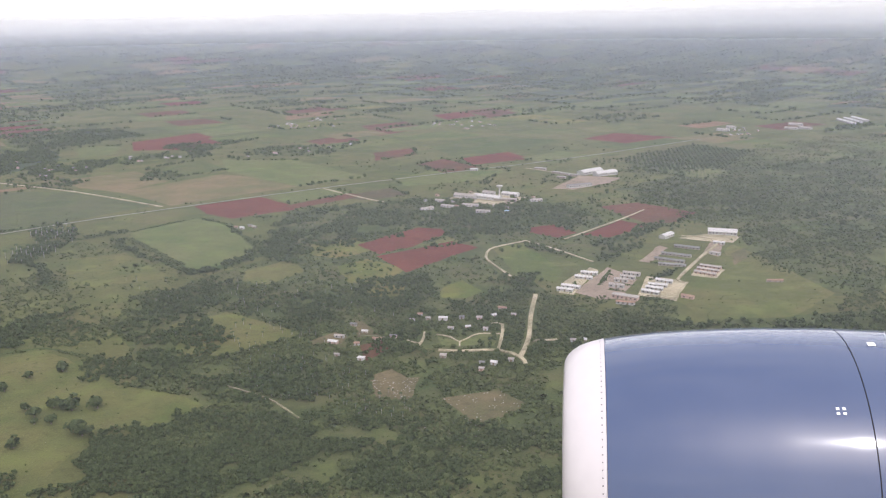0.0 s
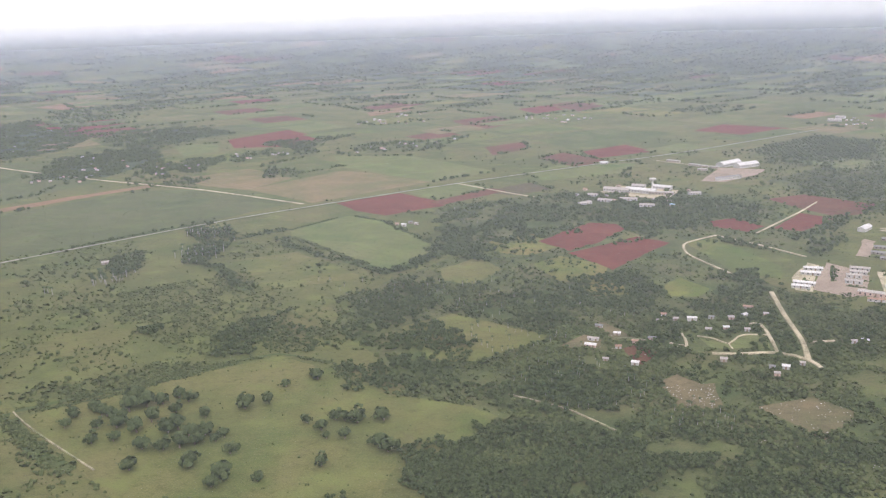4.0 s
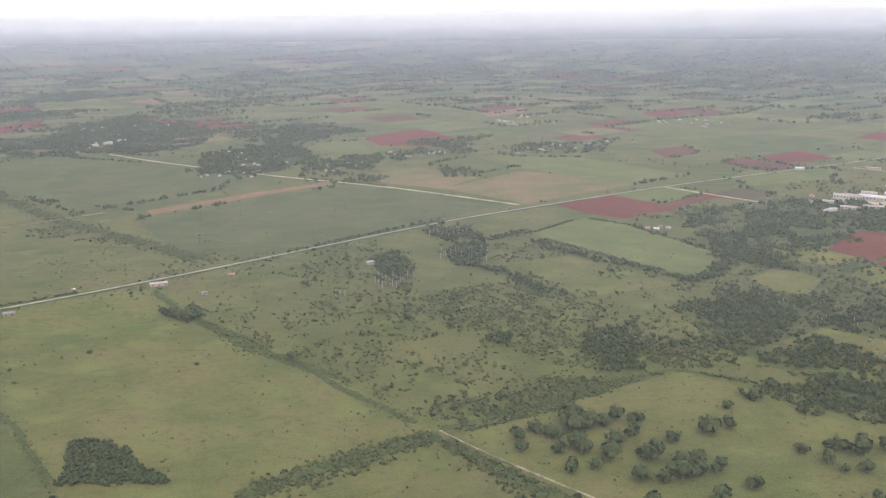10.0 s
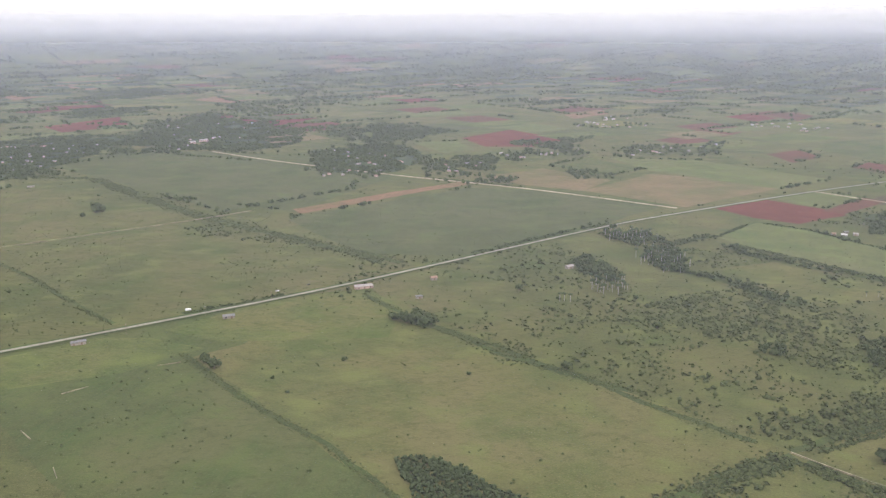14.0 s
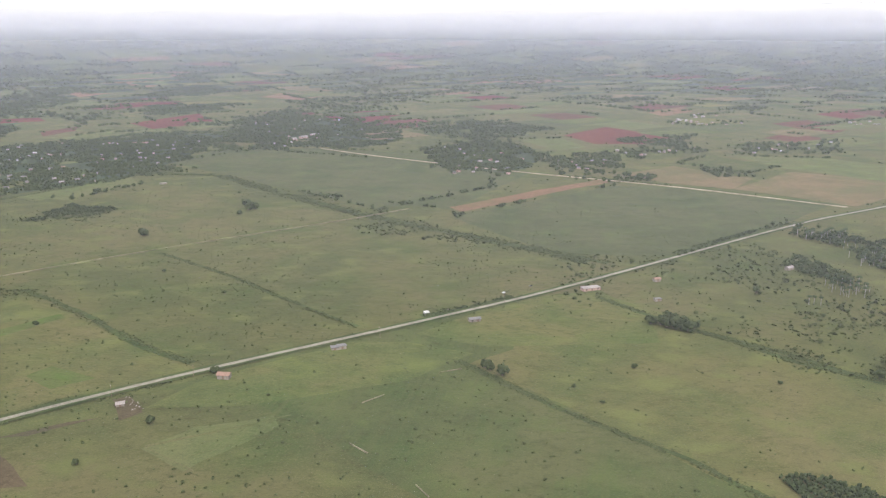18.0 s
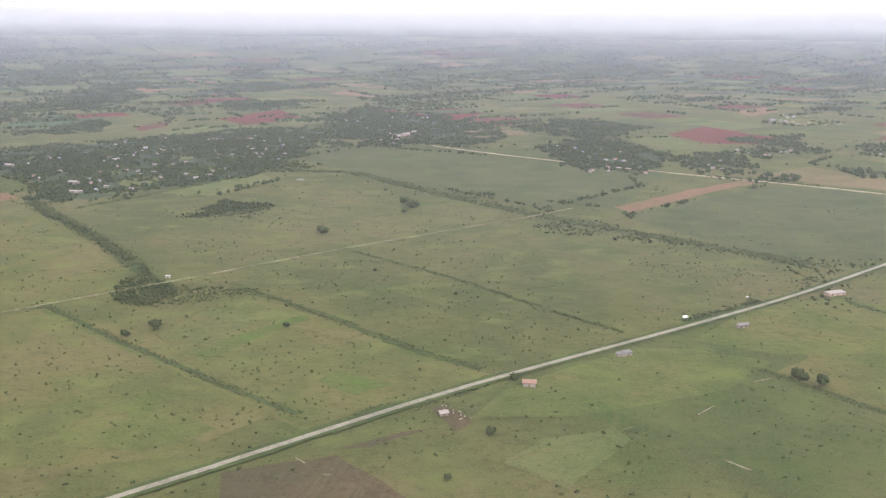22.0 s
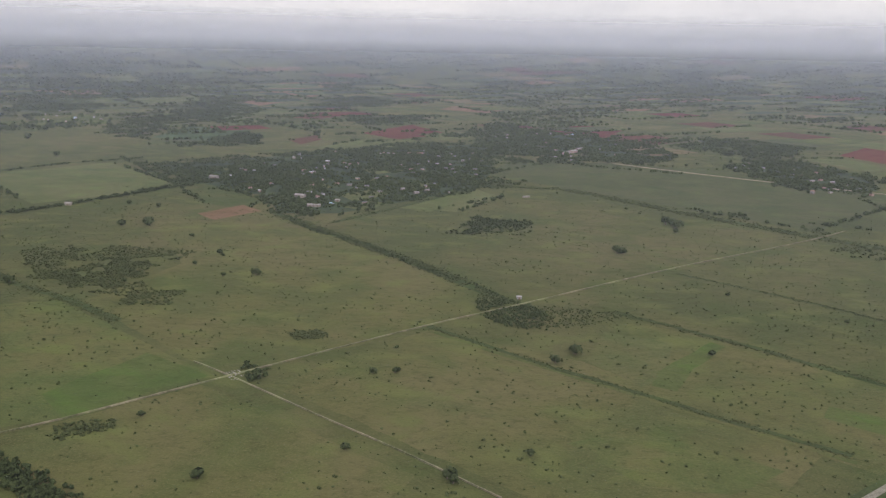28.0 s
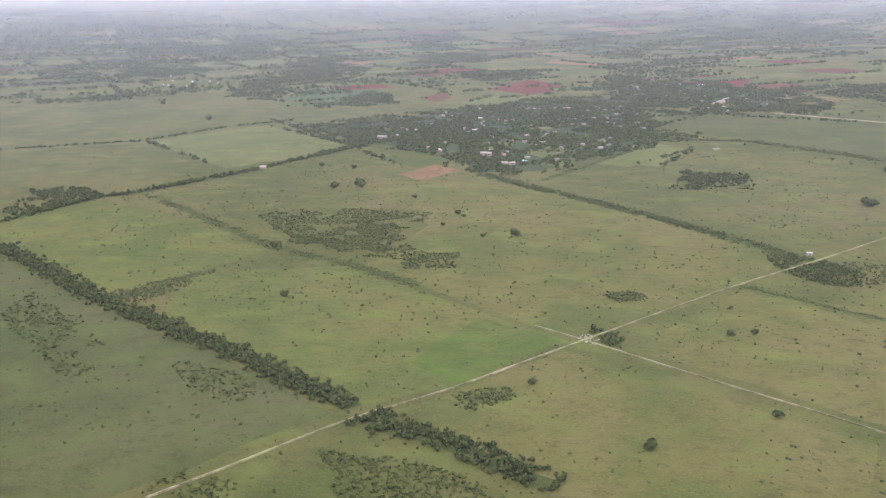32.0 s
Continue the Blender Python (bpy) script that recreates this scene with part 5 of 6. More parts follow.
building(548.7, 1806.9, -84, 84.4, 6.8, 2.88, "white_roof", "white_wall", "gable", "greenhouse")
building(567.5, 1826.7, -84, 77.0, 6.8, 2.88, "white_roof", "white_wall", "gable", "greenhouse")
building(587.7, 1846.9, -84, 69.2, 6.8, 2.88, "white_roof", "white_wall", "gable", "greenhouse")
building(414.5, 1660.9, -22, 21.6, 7.65, 3.24, "pale_roof", "white_wall", "gable", "warehouse")
building(440.7, 1669.7, -43, 24.1, 7.65, 3.24, "pale_roof", "white_wall", "gable", "warehouse")
building(436.3, 1721.8, -20, 25.2, 7.65, 3.24, "pale_roof", "white_wall", "gable", "warehouse")
building(288.5, 1634.3, -21, 22.1, 7.65, 3.24, "pale_roof", "white_wall", "gable", "warehouse")
building(313.1, 1676.6, -31, 16.2, 7.65, 3.24, "pale_roof", "white_wall", "gable", "warehouse")
building(-81.6, 568.6, -2, 6.1, 3.06, 2.3, "white_roof", "white_wall", "flat", "house")
building(-90.5, 568.9, 5, 3.0, 2.45, 1.73, "pale_roof", "cream_wall", "gable", "house")
building(-67.2, 573.4, 5, 3.3, 2.45, 1.73, "grey_roof", "white_wall", "gable", "house")
building(-54.7, 573.4, 5, 3.5, 3.06, 1.73, "pale_roof", "pink_wall", "gable", "house")
building(-43.9, 579.1, 36, 3.2, 2.45, 1.73, "white_roof", "white_wall", "gable", "house")
building(-41.1, 596.7, -12, 5.8, 2.45, 1.73, "rust_roof", "cream_wall", "gable", "house")
building(-72.5, 551.0, -7, 3.5, 2.45, 1.73, "pale_roof", "white_wall", "gable", "house")
building(-60.7, 554.3, 5, 3.2, 2.45, 1.73, "white_roof", "pink_wall", "gable", "house")
building(-48.4, 552.1, -9, 3.0, 2.45, 1.73, "pale_roof", "white_wall", "gable", "house")
building(-141.7, 552.6, -15, 4.5, 2.45, 1.73, "grey_roof", "cream_wall", "gable", "house")
building(-146.9, 528.9, -7, 6.6, 2.45, 1.73, "pale_roof", "white_wall", "gable", "house")
building(-148.8, 518.2, -13, 6.6, 3.06, 1.73, "white_roof", "pink_wall", "gable", "house")
building(-130.2, 515.9, 5, 3.3, 2.45, 1.73, "rust_roof", "white_wall", "gable", "house")
building(-71.1, 500.1, -5, 3.5, 3.06, 2.02, "pale_roof", "cream_wall", "gable", "house")
building(-38.7, 492.2, -14, 3.7, 3.06, 2.02, "white_roof", "white_wall", "gable", "house")
building(-45.1, 481.8, -5, 3.1, 2.45, 1.73, "pale_roof", "pink_wall", "flat", "house")
building(-45.7, 492.4, -10, 2.2, 1.84, 1.73, "grey_roof", "white_wall", "gable", "house")
building(-138.5, 496.4, -9, 2.6, 1.84, 1.73, "pale_roof", "cream_wall", "gable", "house")
building(-122.6, 491.4, -12, 4.2, 3.06, 1.73, "white_roof", "white_wall", "flat", "house")
building(-119.9, 526.1, -10, 5.5, 2.45, 1.73, "rust_roof", "pink_wall", "gable", "house")
building(10.8, 535.3, 5, 3.5, 2.45, 1.73, "pale_roof", "white_wall", "gable", "house")
building(17.4, 537.9, -17, 3.6, 2.45, 1.73, "white_roof", "cream_wall", "gable", "house")
building(-101.6, 564.4, -11, 2.9, 2.45, 1.73, "pale_roof", "white_wall", "gable", "house")
building(-109.6, 532.3, -14, 4.3, 2.45, 1.73, "grey_roof", "pink_wall", "gable", "house")
building(-27.9, 498.6, -7, 2.9, 2.45, 1.73, "pale_roof", "white_wall", "gable", "house")
building(-130.5, 539.0, -5, 4.1, 2.45, 1.73, "white_roof", "cream_wall", "gable", "house")
building(-97.5, 576.7, 5, 2.8, 2.45, 1.73, "rust_roof", "white_wall", "gable", "house")
building(-30.8, 582.8, -12, 2.8, 2.45, 1.73, "pale_roof", "pink_wall", "gable", "house")
building(-324.2, 825.5, -12, 4.6, 3.2, 2.0, "white_roof", "white_wall", "gable", "house")
building(-318.5, 836.0, 24, 3.8, 2.8, 1.9, "grey_roof", "cream_wall", "gable", "house")
building(-331.0, 829.0, 5, 3.4, 2.6, 1.8, "rust_roof", "cream_wall", "gable", "house")
building(-312.8, 831.7, -23, 4.0, 3.0, 1.9, "pale_roof", "cream_wall", "gable", "house")
building(-833.9, 462.0, 25, 3.7, 3.4, 1.58, "grey_roof", "cream_wall", "flat", "house")
building(-830.5, 463.6, 33, 4.6, 3.4, 2.02, "grey_roof", "cream_wall", "flat", "house")
building(-878.0, 413.3, 5, 6.0, 4.25, 2.45, "rust_roof", "cream_wall", "gable", "house")
building(-909.6, 373.9, 32, 3.5, 2.98, 1.58, "pale_roof", "cream_wall", "gable", "house")
building(-701.8, 597.4, 30, 12.6, 5.1, 1.87, "pale_roof", "pink_wall", "flat", "roadside_building")
building(-557.4, 677.0, 43, 6.0, 3.4, 2.02, "pale_roof", "cream_wall", "gable", "house")
building(-655.7, 584.6, 28, 4.4, 2.55, 1.58, "grey_roof", "cream_wall", "flat", "house")
building(-653.8, 629.3, 30, 4.3, 3.4, 2.02, "rust_roof", "cream_wall", "gable", "house")
building(-766.9, 521.7, 29, 6.9, 3.4, 1.87, "grey_roof", "cream_wall", "gable", "house")
building(-1132.3, 540.9, 17, 2.5, 1.7, 1.58, "white_roof", "white_wall", "flat", "hut")
stones(50, [(-1252, 376), (-1247, 382), (-1239, 374), (-1243, 367)])
building(-1547.4, 920.2, -12, 10.6, 5.1, 2.88, "pale_roof", "cream_wall", "gable", "house")
building(-1406.8, 836.6, -6, 10.8, 5.1, 2.88, "pale_roof", "cream_wall", "gable", "house")
building(-1375.4, 793.1, 12, 5.4, 3.4, 2.16, "pale_roof", "cream_wall", "gable", "house")
building(-1367.5, 791.8, 40, 6.1, 3.4, 2.16, "pale_roof", "cream_wall", "gable", "house")
building(-1179.2, 912.8, 39, 7.3, 2.55, 1.44, "pale_roof", "cream_wall", "flat", "house")
building(-1594.6, 724.3, 12, 5.4, 4.25, 2.16, "pale_roof", "cream_wall", "gable", "house")
building(-1170.2, 1297.9, 53, 12.6, 6.8, 2.88, "pale_roof", "pink_wall", "gable", "house")
building(-1162.6, 1326.8, 54, 13.0, 6.8, 2.88, "pale_roof", "pink_wall", "gable", "house")
building(-1154.7, 1356.9, 54, 13.4, 6.8, 2.88, "pale_roof", "pink_wall", "gable", "house")
water_tower(-68, 1003, 15.0)
hamlet(62, [(-1608, 976), (-1480, 1174), (-1303, 1374), (-1240, 1064), (-1240, 952), (-1338, 779), (-1393, 760), (-1441, 842), (-1530, 888)])
hamlet(22, [(-1340, 1579), (-1201, 1641), (-1022, 1379), (-1040, 1263), (-1134, 1258), (-1266, 1260)])
hamlet(14, [(-940, 1277), (-862, 1351), (-772, 1178), (-806, 1086), (-884, 1101)])
hamlet(14, [(-923, 1140), (-948, 1276), (-811, 1162), (-803, 1053), (-888, 1045)])
hamlet(10, [(-755, 1125), (-759, 1193), (-691, 1186), (-688, 1084)])
hamlet(12, [(-688, 1274), (-568, 1400), (-553, 1278), (-648, 1221)])
hamlet(12, [(-514, 1352), (-352, 1444), (-380, 1325), (-505, 1282)])
hamlet(14, [(-1290, 1213), (-1351, 1601), (-1203, 1443), (-1035, 1291), (-1122, 1222)])
hamlet(14, [(-580, 1657), (-548, 1783), (-437, 1686), (-489, 1623)])
hamlet(16, [(-269, 1716), (-224, 1815), (-99, 1717), (-170, 1645)])
hamlet(12, [(-2295, 1520), (-2289, 1651), (-2041, 1496), (-2093, 1403)])
hamlet(20, [(-1544, 1072), (-1529, 1232), (-1291, 1130), (-1231, 996), (-1361, 833)])
hamlet(10, [(286, 1610), (363, 1695), (367, 1573), (302, 1535)])
hamlet(14, [(-580, 1733), (-493, 1899), (-471, 1788), (-535, 1673)])
hamlet(16, [(-156, 1008), (-88, 1053), (-24, 1013), (-50, 922), (-115, 892), (-156, 934)])
for x, y, s in [(-413, 385, 0.83), (-415, 397, 1.01), (-408, 406, 1.01), (-401, 400, 0.92), (-396, 387, 0.83), (-398, 400, 0.92), (-390, 371, 0.92), (-388, 394, 1.2), (-391, 418, 1.47), (-389, 407, 1.29), (-382, 413, 1.38), (-375, 417, 1.1), (-370, 426, 1.01), (-362, 421, 1.01), (-363, 408, 0.92), (-371, 396, 1.1), (-386, 388, 1.1), (-373, 384, 1.29), (-380, 374, 0.83), (-362, 368, 1.1)]:
    tree(x, y, s)
for x, y, s in [(-351, 368, 1.01), (-357, 386, 1.29), (-353, 389, 1.2), (-344, 371, 1.1), (-344, 382, 1.1), (-337, 385, 1.1), (-338, 375, 0.92), (-345, 404, 0.92), (-326, 383, 0.74), (-329, 379, 0.64), (-317, 368, 0.92), (-358, 348, 1.1), (-331, 354, 1.2), (-312, 346, 1.38), (-295, 345, 0.74), (-314, 338, 0.92), (-328, 416, 1.38), (-317, 424, 0.92), (-315, 445, 0.74)]:
    tree(x, y, s)
for x, y, s in [(-290, 403, 0.74), (-280, 395, 0.92), (-276, 407, 0.92), (-271, 407, 0.92), (-264, 405, 1.29), (-266, 388, 0.83), (-251, 409, 1.1), (-270, 361, 0.92), (-247, 380, 1.2), (-242, 377, 1.1), (-300, 456, 1.1), (-275, 387, 0.55)]:
    tree(x, y, s)
for x, y, s in [(-738, 445, 0.95), (-672, 468, 0.45), (-551, 477, 0.8), (-589, 616, 0.75), (-499, 552, 0.7), (-509, 608, 0.55), (-602, 460, 0.35), (-702, 437, 0.3), (-648, 535, 1.0), (-640, 531, 1.0), (-652, 536, 0.9), (-636, 535, 0.8), (-561, 599, 0.5), (-999, 1235, 0.7), (-688, 421, 0.3)]:
    tree(x, y, s)
for x, y, s in [(-1470, 668, 1.0), (-1490, 657, 0.8), (-1506, 743, 0.7), (-1314, 545, 0.8), (-1366, 594, 0.6), (-1542, 750, 0.7), (-1411, 397, 0.6), (-1821, 1018, 1.2), (-1073, 691, 0.8), (-1457, 481, 0.9), (-1388, 504, 0.5), (-1368, 560, 0.5), (-1360, 587, 0.4)]:
    tree(x, y, s)
for x, y, s in [(-1314, 548, 0.7), (-1472, 671, 1.0), (-1492, 660, 0.9), (-1213, 279, 0.7), (-1121, 300, 0.5), (-1368, 598, 0.5), (-1414, 639, 0.5), (-1182, 395, 0.5), (-1168, 315, 0.5), (-1262, 321, 0.4), (-1075, 691, 0.9), (-1029, 813, 1.1), (-1334, 536, 0.5), (-1181, 432, 0.3)]:
    tree(x, y, s)
for x, y, s in [(-1035, 816, 1.2), (-1088, 450, 0.9), (-1097, 434, 0.7), (-1074, 688, 0.9), (-1070, 685, 0.8), (-1172, 399, 0.5), (-1124, 303, 0.7), (-1096, 329, 0.5), (-1018, 468, 0.5)]:
    tree(x, y, s)
for x, y, s in [(-655, 539, 1.0), (-661, 539, 0.9), (-645, 541, 0.9), (-1027, 802, 1.1), (-1023, 808, 1.0), (-1027, 781, 0.7), (-748, 454, 0.8), (-883, 421, 0.6), (-745, 451, 0.6), (-886, 362, 0.6), (-896, 322, 0.4), (-935, 547, 0.4), (-1000, 588, 0.4), (-1072, 686, 0.6)]:
    tree(x, y, s)
for x, y, s in [(-540, 643, 0.8), (-536, 638, 0.8), (-532, 633, 0.8), (-529, 644, 0.8), (-525, 639, 0.8), (-521, 634, 0.8), (-518, 645, 0.8), (-539, 628, 0.8), (-535, 623, 0.8), (-532, 633, 0.8), (-528, 629, 0.8), (-525, 639, 0.8), (-521, 634, 0.8), (-518, 629, 0.8), (-539, 628, 0.8), (-535, 623, 0.8), (-531, 618, 0.8), (-528, 629, 0.8), (-525, 624, 0.8), (-521, 619, 0.8)]:
    palm(x, y, s)
for x, y, s in [(-560, 597, 0.65), (-557, 597, 0.65), (-553, 596, 0.65), (-505, 723, 0.8), (-502, 701, 0.8), (-499, 708, 0.8), (-496, 716, 0.8), (-493, 723, 0.8), (-490, 701, 0.8), (-486, 709, 0.8), (-483, 716, 0.8), (-480, 724, 0.8), (-477, 702, 0.8), (-474, 709, 0.8), (-471, 717, 0.8), (-467, 725, 0.8), (-465, 703, 0.8)]:
    palm(x, y, s)
for x, y, s in [(-529, 792, 0.8), (-525, 777, 0.8), (-522, 782, 0.8), (-519, 787, 0.8), (-517, 792, 0.8), (-513, 777, 0.8), (-510, 782, 0.8), (-508, 787, 0.8), (-505, 792, 0.8), (-502, 797, 0.8), (-499, 782, 0.8), (-496, 787, 0.8), (-493, 792, 0.8), (-490, 797, 0.8)]:
    palm(x, y, s)
for x, y, s in [(-632, 704, 0.35), (-627, 711, 0.43), (-621, 719, 0.51), (-615, 727, 0.59), (-609, 734, 0.35), (-603, 742, 0.43), (-600, 750, 0.51), (-593, 758, 0.59), (-587, 766, 0.35), (-580, 774, 0.43), (-574, 783, 0.51), (-567, 792, 0.59), (-563, 800, 0.35), (-556, 809, 0.43), (-549, 818, 0.51), (-542, 828, 0.59), (-534, 838, 0.35), (-527, 847, 0.43)]:
    tree(x, y, s)
truck(-795.5, 532.0, 44)
car(-754.0, 582.6, 47, "truck_white", "white")
car(-737.6, 600.6, 227, "dark_opening", "dark")
utility_pole(-891.4, 414.9, 134)
utility_pole(-918.1, 384.0, 134)
utility_pole(-751.1, 563.7, 134)
utility_pole(-781.1, 526.5, 134)
utility_pole(-813.1, 486.6, 134)
palmstand(70, [(-237, 564), (-161, 536), (-109, 473), (-117, 425), (-176, 434)])
palmstand(50, [(-268, 645), (-157, 654), (-114, 575), (-171, 570), (-229, 565)])
palmstand(35, [(-299, 890), (-247, 935), (-204, 862), (-268, 832)])
palmstand(25, [(-117, 425), (-90, 450), (-72, 415), (-96, 400)])
palmstand(40, [(-361, 648), (-243, 635), (-215, 590), (-305, 579)])
palmstand(35, [(-526, 814), (-484, 795), (-469, 682), (-494, 714)])
orchard([(81, 1282), (223, 1450), (301, 1373), (225, 1206), (148, 1189)], 9)
stones(40, [(-108, 463), (-80, 469), (-80, 437), (-101, 440)])
stones(50, [(-63, 441), (-32, 456), (-9, 439), (-37, 403)])
stones(30, [(-69, 403), (-41, 419), (-21, 383), (-37, 376)])
stones(15, [(-157, 526), (-131, 539), (-103, 501), (-117, 481), (-141, 488)])
stones(14, [(-916, 381), (-909, 387), (-896, 375), (-902, 370)])
hedge("wood", 3, 1.4, 0.45, [(81, 734), (108, 717)])
hedge("wood", 3, 1.4, 0.45, [(41, 652), (54, 647)])
hedge("wood", 3, 1.4, 0.45, [(50, 667), (65, 664)])
hedge("wood", 3, 1.4, 0.45, [(76, 679), (98, 708)])
hedge("wood", 3, 1.4, 0.45, [(12, 639), (17, 669)])
hedge("wood", 3, 1.4, 0.45, [(35, 663), (46, 703)])
hedge("wood", 3, 1.4, 0.45, [(67, 635), (87, 626)])
hedge("wood", 3, 1.4, 0.45, [(121, 727), (141, 718)])
wood("wood", 0.9, 0.7, [(77, 690), (100, 711), (92, 688), (80, 680)])
wood("scrub", 1.20, 0.85, [(-1439, 503), (-1440, 570), (-1385, 587), (-1398, 539), (-1386, 488)])
wood("scrub", 1.32, 0.78, [(-1377, 480), (-1341, 499), (-1334, 468), (-1359, 458)])
wood("scrub", 1.44, 0.65, [(-1244, 438), (-1226, 450), (-1220, 437), (-1238, 429)])
wood("scrub", 0.96, 0.65, [(-1294, 305), (-1273, 317), (-1271, 306), (-1285, 297)])
wood("scrub", 1.08, 0.78, [(-1248, 440), (-1231, 450), (-1221, 436), (-1235, 431)])
wood("scrub", 0.7, 1.3, [(-912, 736), (-907, 838), (-740, 687), (-800, 715)])
wood("scrub", 0.8, 0.9, [(-614, 510), (-580, 517), (-558, 476), (-587, 479)])
wood("scrub", 0.5, 0.9, [(-592, 540), (-471, 600), (-394, 557), (-417, 459), (-483, 452)])
wood("palmwood", 1.2, 0.95, [(-536, 814), (-511, 834), (-471, 777), (-467, 719), (-471, 677), (-485, 679), (-494, 690), (-500, 744), (-525, 776)])
hedge("wood", 13, 1.3, 0.85, [(-478, 692), (-450, 671), (-432, 651), (-419, 630), (-402, 616)])
hedge("wood", 9, 1.2, 0.8, [(-477, 766), (-457, 784), (-437, 807)])
hedge("wood", 9, 1.4, 0.85, [(-428, 771), (-411, 742), (-391, 730)])
hedge("wood", 6, 1.2, 0.75, [(-391, 730), (-370, 711), (-350, 700), (-326, 680), (-310, 666)])
hedge("wood", 14, 1.3, 0.85, [(-311, 664), (-296, 673), (-270, 729), (-250, 767)])
wood("wood", 1.5, 0.9, [(-557, 691), (-547, 721), (-523, 691), (-515, 663), (-533, 648), (-549, 663)])
wood("scrub", 1.4, 1.5, [(-389, 512), (-387, 556), (-378, 574), (-352, 556), (-313, 541), (-328, 513)])
wood("wood", 0.6, 0.7, [(-387, 512), (-384, 552), (-352, 545), (-319, 535), (-328, 513)])
wood("wood", 0.7, 0.8, [(-309, 612), (-264, 649), (-274, 565), (-298, 590)])
wood("wood", 1.5, 0.8, [(-444, 524), (-438, 537), (-428, 531), (-427, 519), (-436, 515)])
wood("scrub", 0.8, 1.6, [(-386, 679), (-354, 698), (-360, 663), (-379, 668)])
wood("scrub", 1.4, 1.2, [(-473, 419), (-451, 409), (-426, 425), (-399, 444), (-378, 465), (-400, 477), (-418, 458), (-438, 441), (-458, 440)])
wood("wood", 0.9, 0.75, [(-390, 528), (-353, 573), (-351, 488), (-377, 480)])
wood("scrub", 1.2, 1.3, [(-520, 338), (-490, 367), (-468, 392), (-454, 397), (-456, 384), (-478, 356), (-503, 331)])
wood("scrub", 1.5, 1.1, [(-447, 395), (-423, 379), (-394, 348), (-388, 340), (-414, 346), (-433, 372)])
palmstand(30, [(-542, 641), (-517, 663), (-512, 634), (-532, 616)])
wood("wood", 0.9, 0.9, [(-1746, 1263), (-1728, 1401), (-1632, 1251), (-1690, 1195)])
wood("wood", 0.9, 1.1, [(-1926, 2260), (-1852, 2419), (-1697, 2271), (-1689, 2092), (-1817, 2054)])
wood("wood", 0.8, 0.8, [(-1617, 964), (-1590, 1041), (-1569, 1126), (-1497, 1212), (-1466, 1197), (-1482, 1015), (-1406, 926), (-1392, 828), (-1337, 740), (-1391, 765), (-1452, 887), (-1517, 898), (-1551, 876)])
wood("wood", 0.8, 0.8, [(-1486, 1215), (-1453, 1353), (-1233, 1412), (-1197, 1244), (-1259, 1126), (-1264, 1071), (-1179, 1006), (-1213, 960), (-1287, 985), (-1394, 1055)])
wood("wood", 0.9, 0.9, [(-1367, 1686), (-1299, 1748), (-1210, 1311), (-1310, 1515)])
wood("wood", 0.9, 0.8, [(-938, 1253), (-881, 1364), (-849, 1349), (-815, 1253), (-792, 1279), (-779, 1189), (-788, 1092), (-843, 1064), (-894, 1080), (-909, 1173)])
wood("wood", 1.0, 0.8, [(-738, 1235), (-701, 1282), (-666, 1218), (-688, 1103), (-725, 1108), (-751, 1131)])
wood("wood", 0.8, 0.9, [(-681, 1417), (-543, 1528), (-595, 1329), (-662, 1376)])
wood("wood", 0.9, 0.8, [(-1295, 1645), (-1246, 1658), (-1037, 1480), (-1005, 1332), (-1043, 1234), (-1101, 1261), (-1208, 1233)])
wood("wood", 0.9, 0.8, [(-964, 1661), (-856, 1622), (-780, 1537), (-854, 1446), (-956, 1514)])
field("light_green", [(-1278, 823), (-1250, 932), (-1200, 912), (-1230, 810)], 1)
field("meadow", [(-1168, 465), (-970, 357), (-971, 354), (-1168, 461)], 1)
hedge("scrub", 5, 0.45, 0.42, [(-1173, 472), (-1096, 427), (-1033, 393), (-972, 362)])
field("meadow", [(-895, 376), (-887, 407), (-872, 426), (-829, 476), (-797, 482), (-757, 473), (-784, 428), (-836, 397), (-852, 387)], 1)
field("straw_green", [(-877, 343), (-827, 382), (-826, 381), (-876, 341)], 1)
field("straw_green", [(-875, 341), (-848, 327), (-847, 326), (-874, 340)], 1)
field("straw_green", [(-852, 338), (-823, 373), (-823, 372), (-852, 337)], 1)
field("straw_green", [(-841, 382), (-823, 372), (-822, 371), (-840, 381)], 1)
field("brown", [(-912, 377), (-906, 382), (-894, 371), (-900, 362)], 1)
wood("wood", 0.8, 0.4, [(-182, 457), (-143, 467), (-135, 430), (-169, 430)])
wood("wood", 0.8, 0.4, [(2, 635), (89, 634), (88, 584), (64, 556), (5, 541), (-13, 567)])
wood("wood", 0.8, 0.42, [(179, 781), (235, 812), (224, 760), (180, 744)])
wood("wood", 0.8, 0.42, [(194, 617), (266, 707), (225, 589), (190, 586)])
palmstand(60, [(-277, 524), (-200, 499), (-166, 421), (-134, 424), (-143, 467), (-203, 523)])
wood("scrub", 1.56, 0.65, [(-1327, 252), (-1296, 253), (-1272, 242), (-1249, 234), (-1249, 218), (-1299, 215)])
wood("scrub", 1.44, 0.72, [(-1461, 513), (-1405, 545), (-1373, 503), (-1341, 489), (-1362, 464), (-1427, 491)])
wood("scrub", 1.2, 0.8, [(-1292, 304), (-1270, 317), (-1269, 306), (-1284, 294)])
wood("scrub", 0.96, 0.59, [(-1245, 443), (-1225, 447), (-1222, 434), (-1240, 432)])
wood("wood", 1.2, 0.5, [(-1246, 388), (-1235, 388), (-1231, 372), (-1241, 371)])
wood("scrub", 1.20, 0.59, [(-1513, 380), (-1486, 412), (-1472, 406), (-1484, 367)])
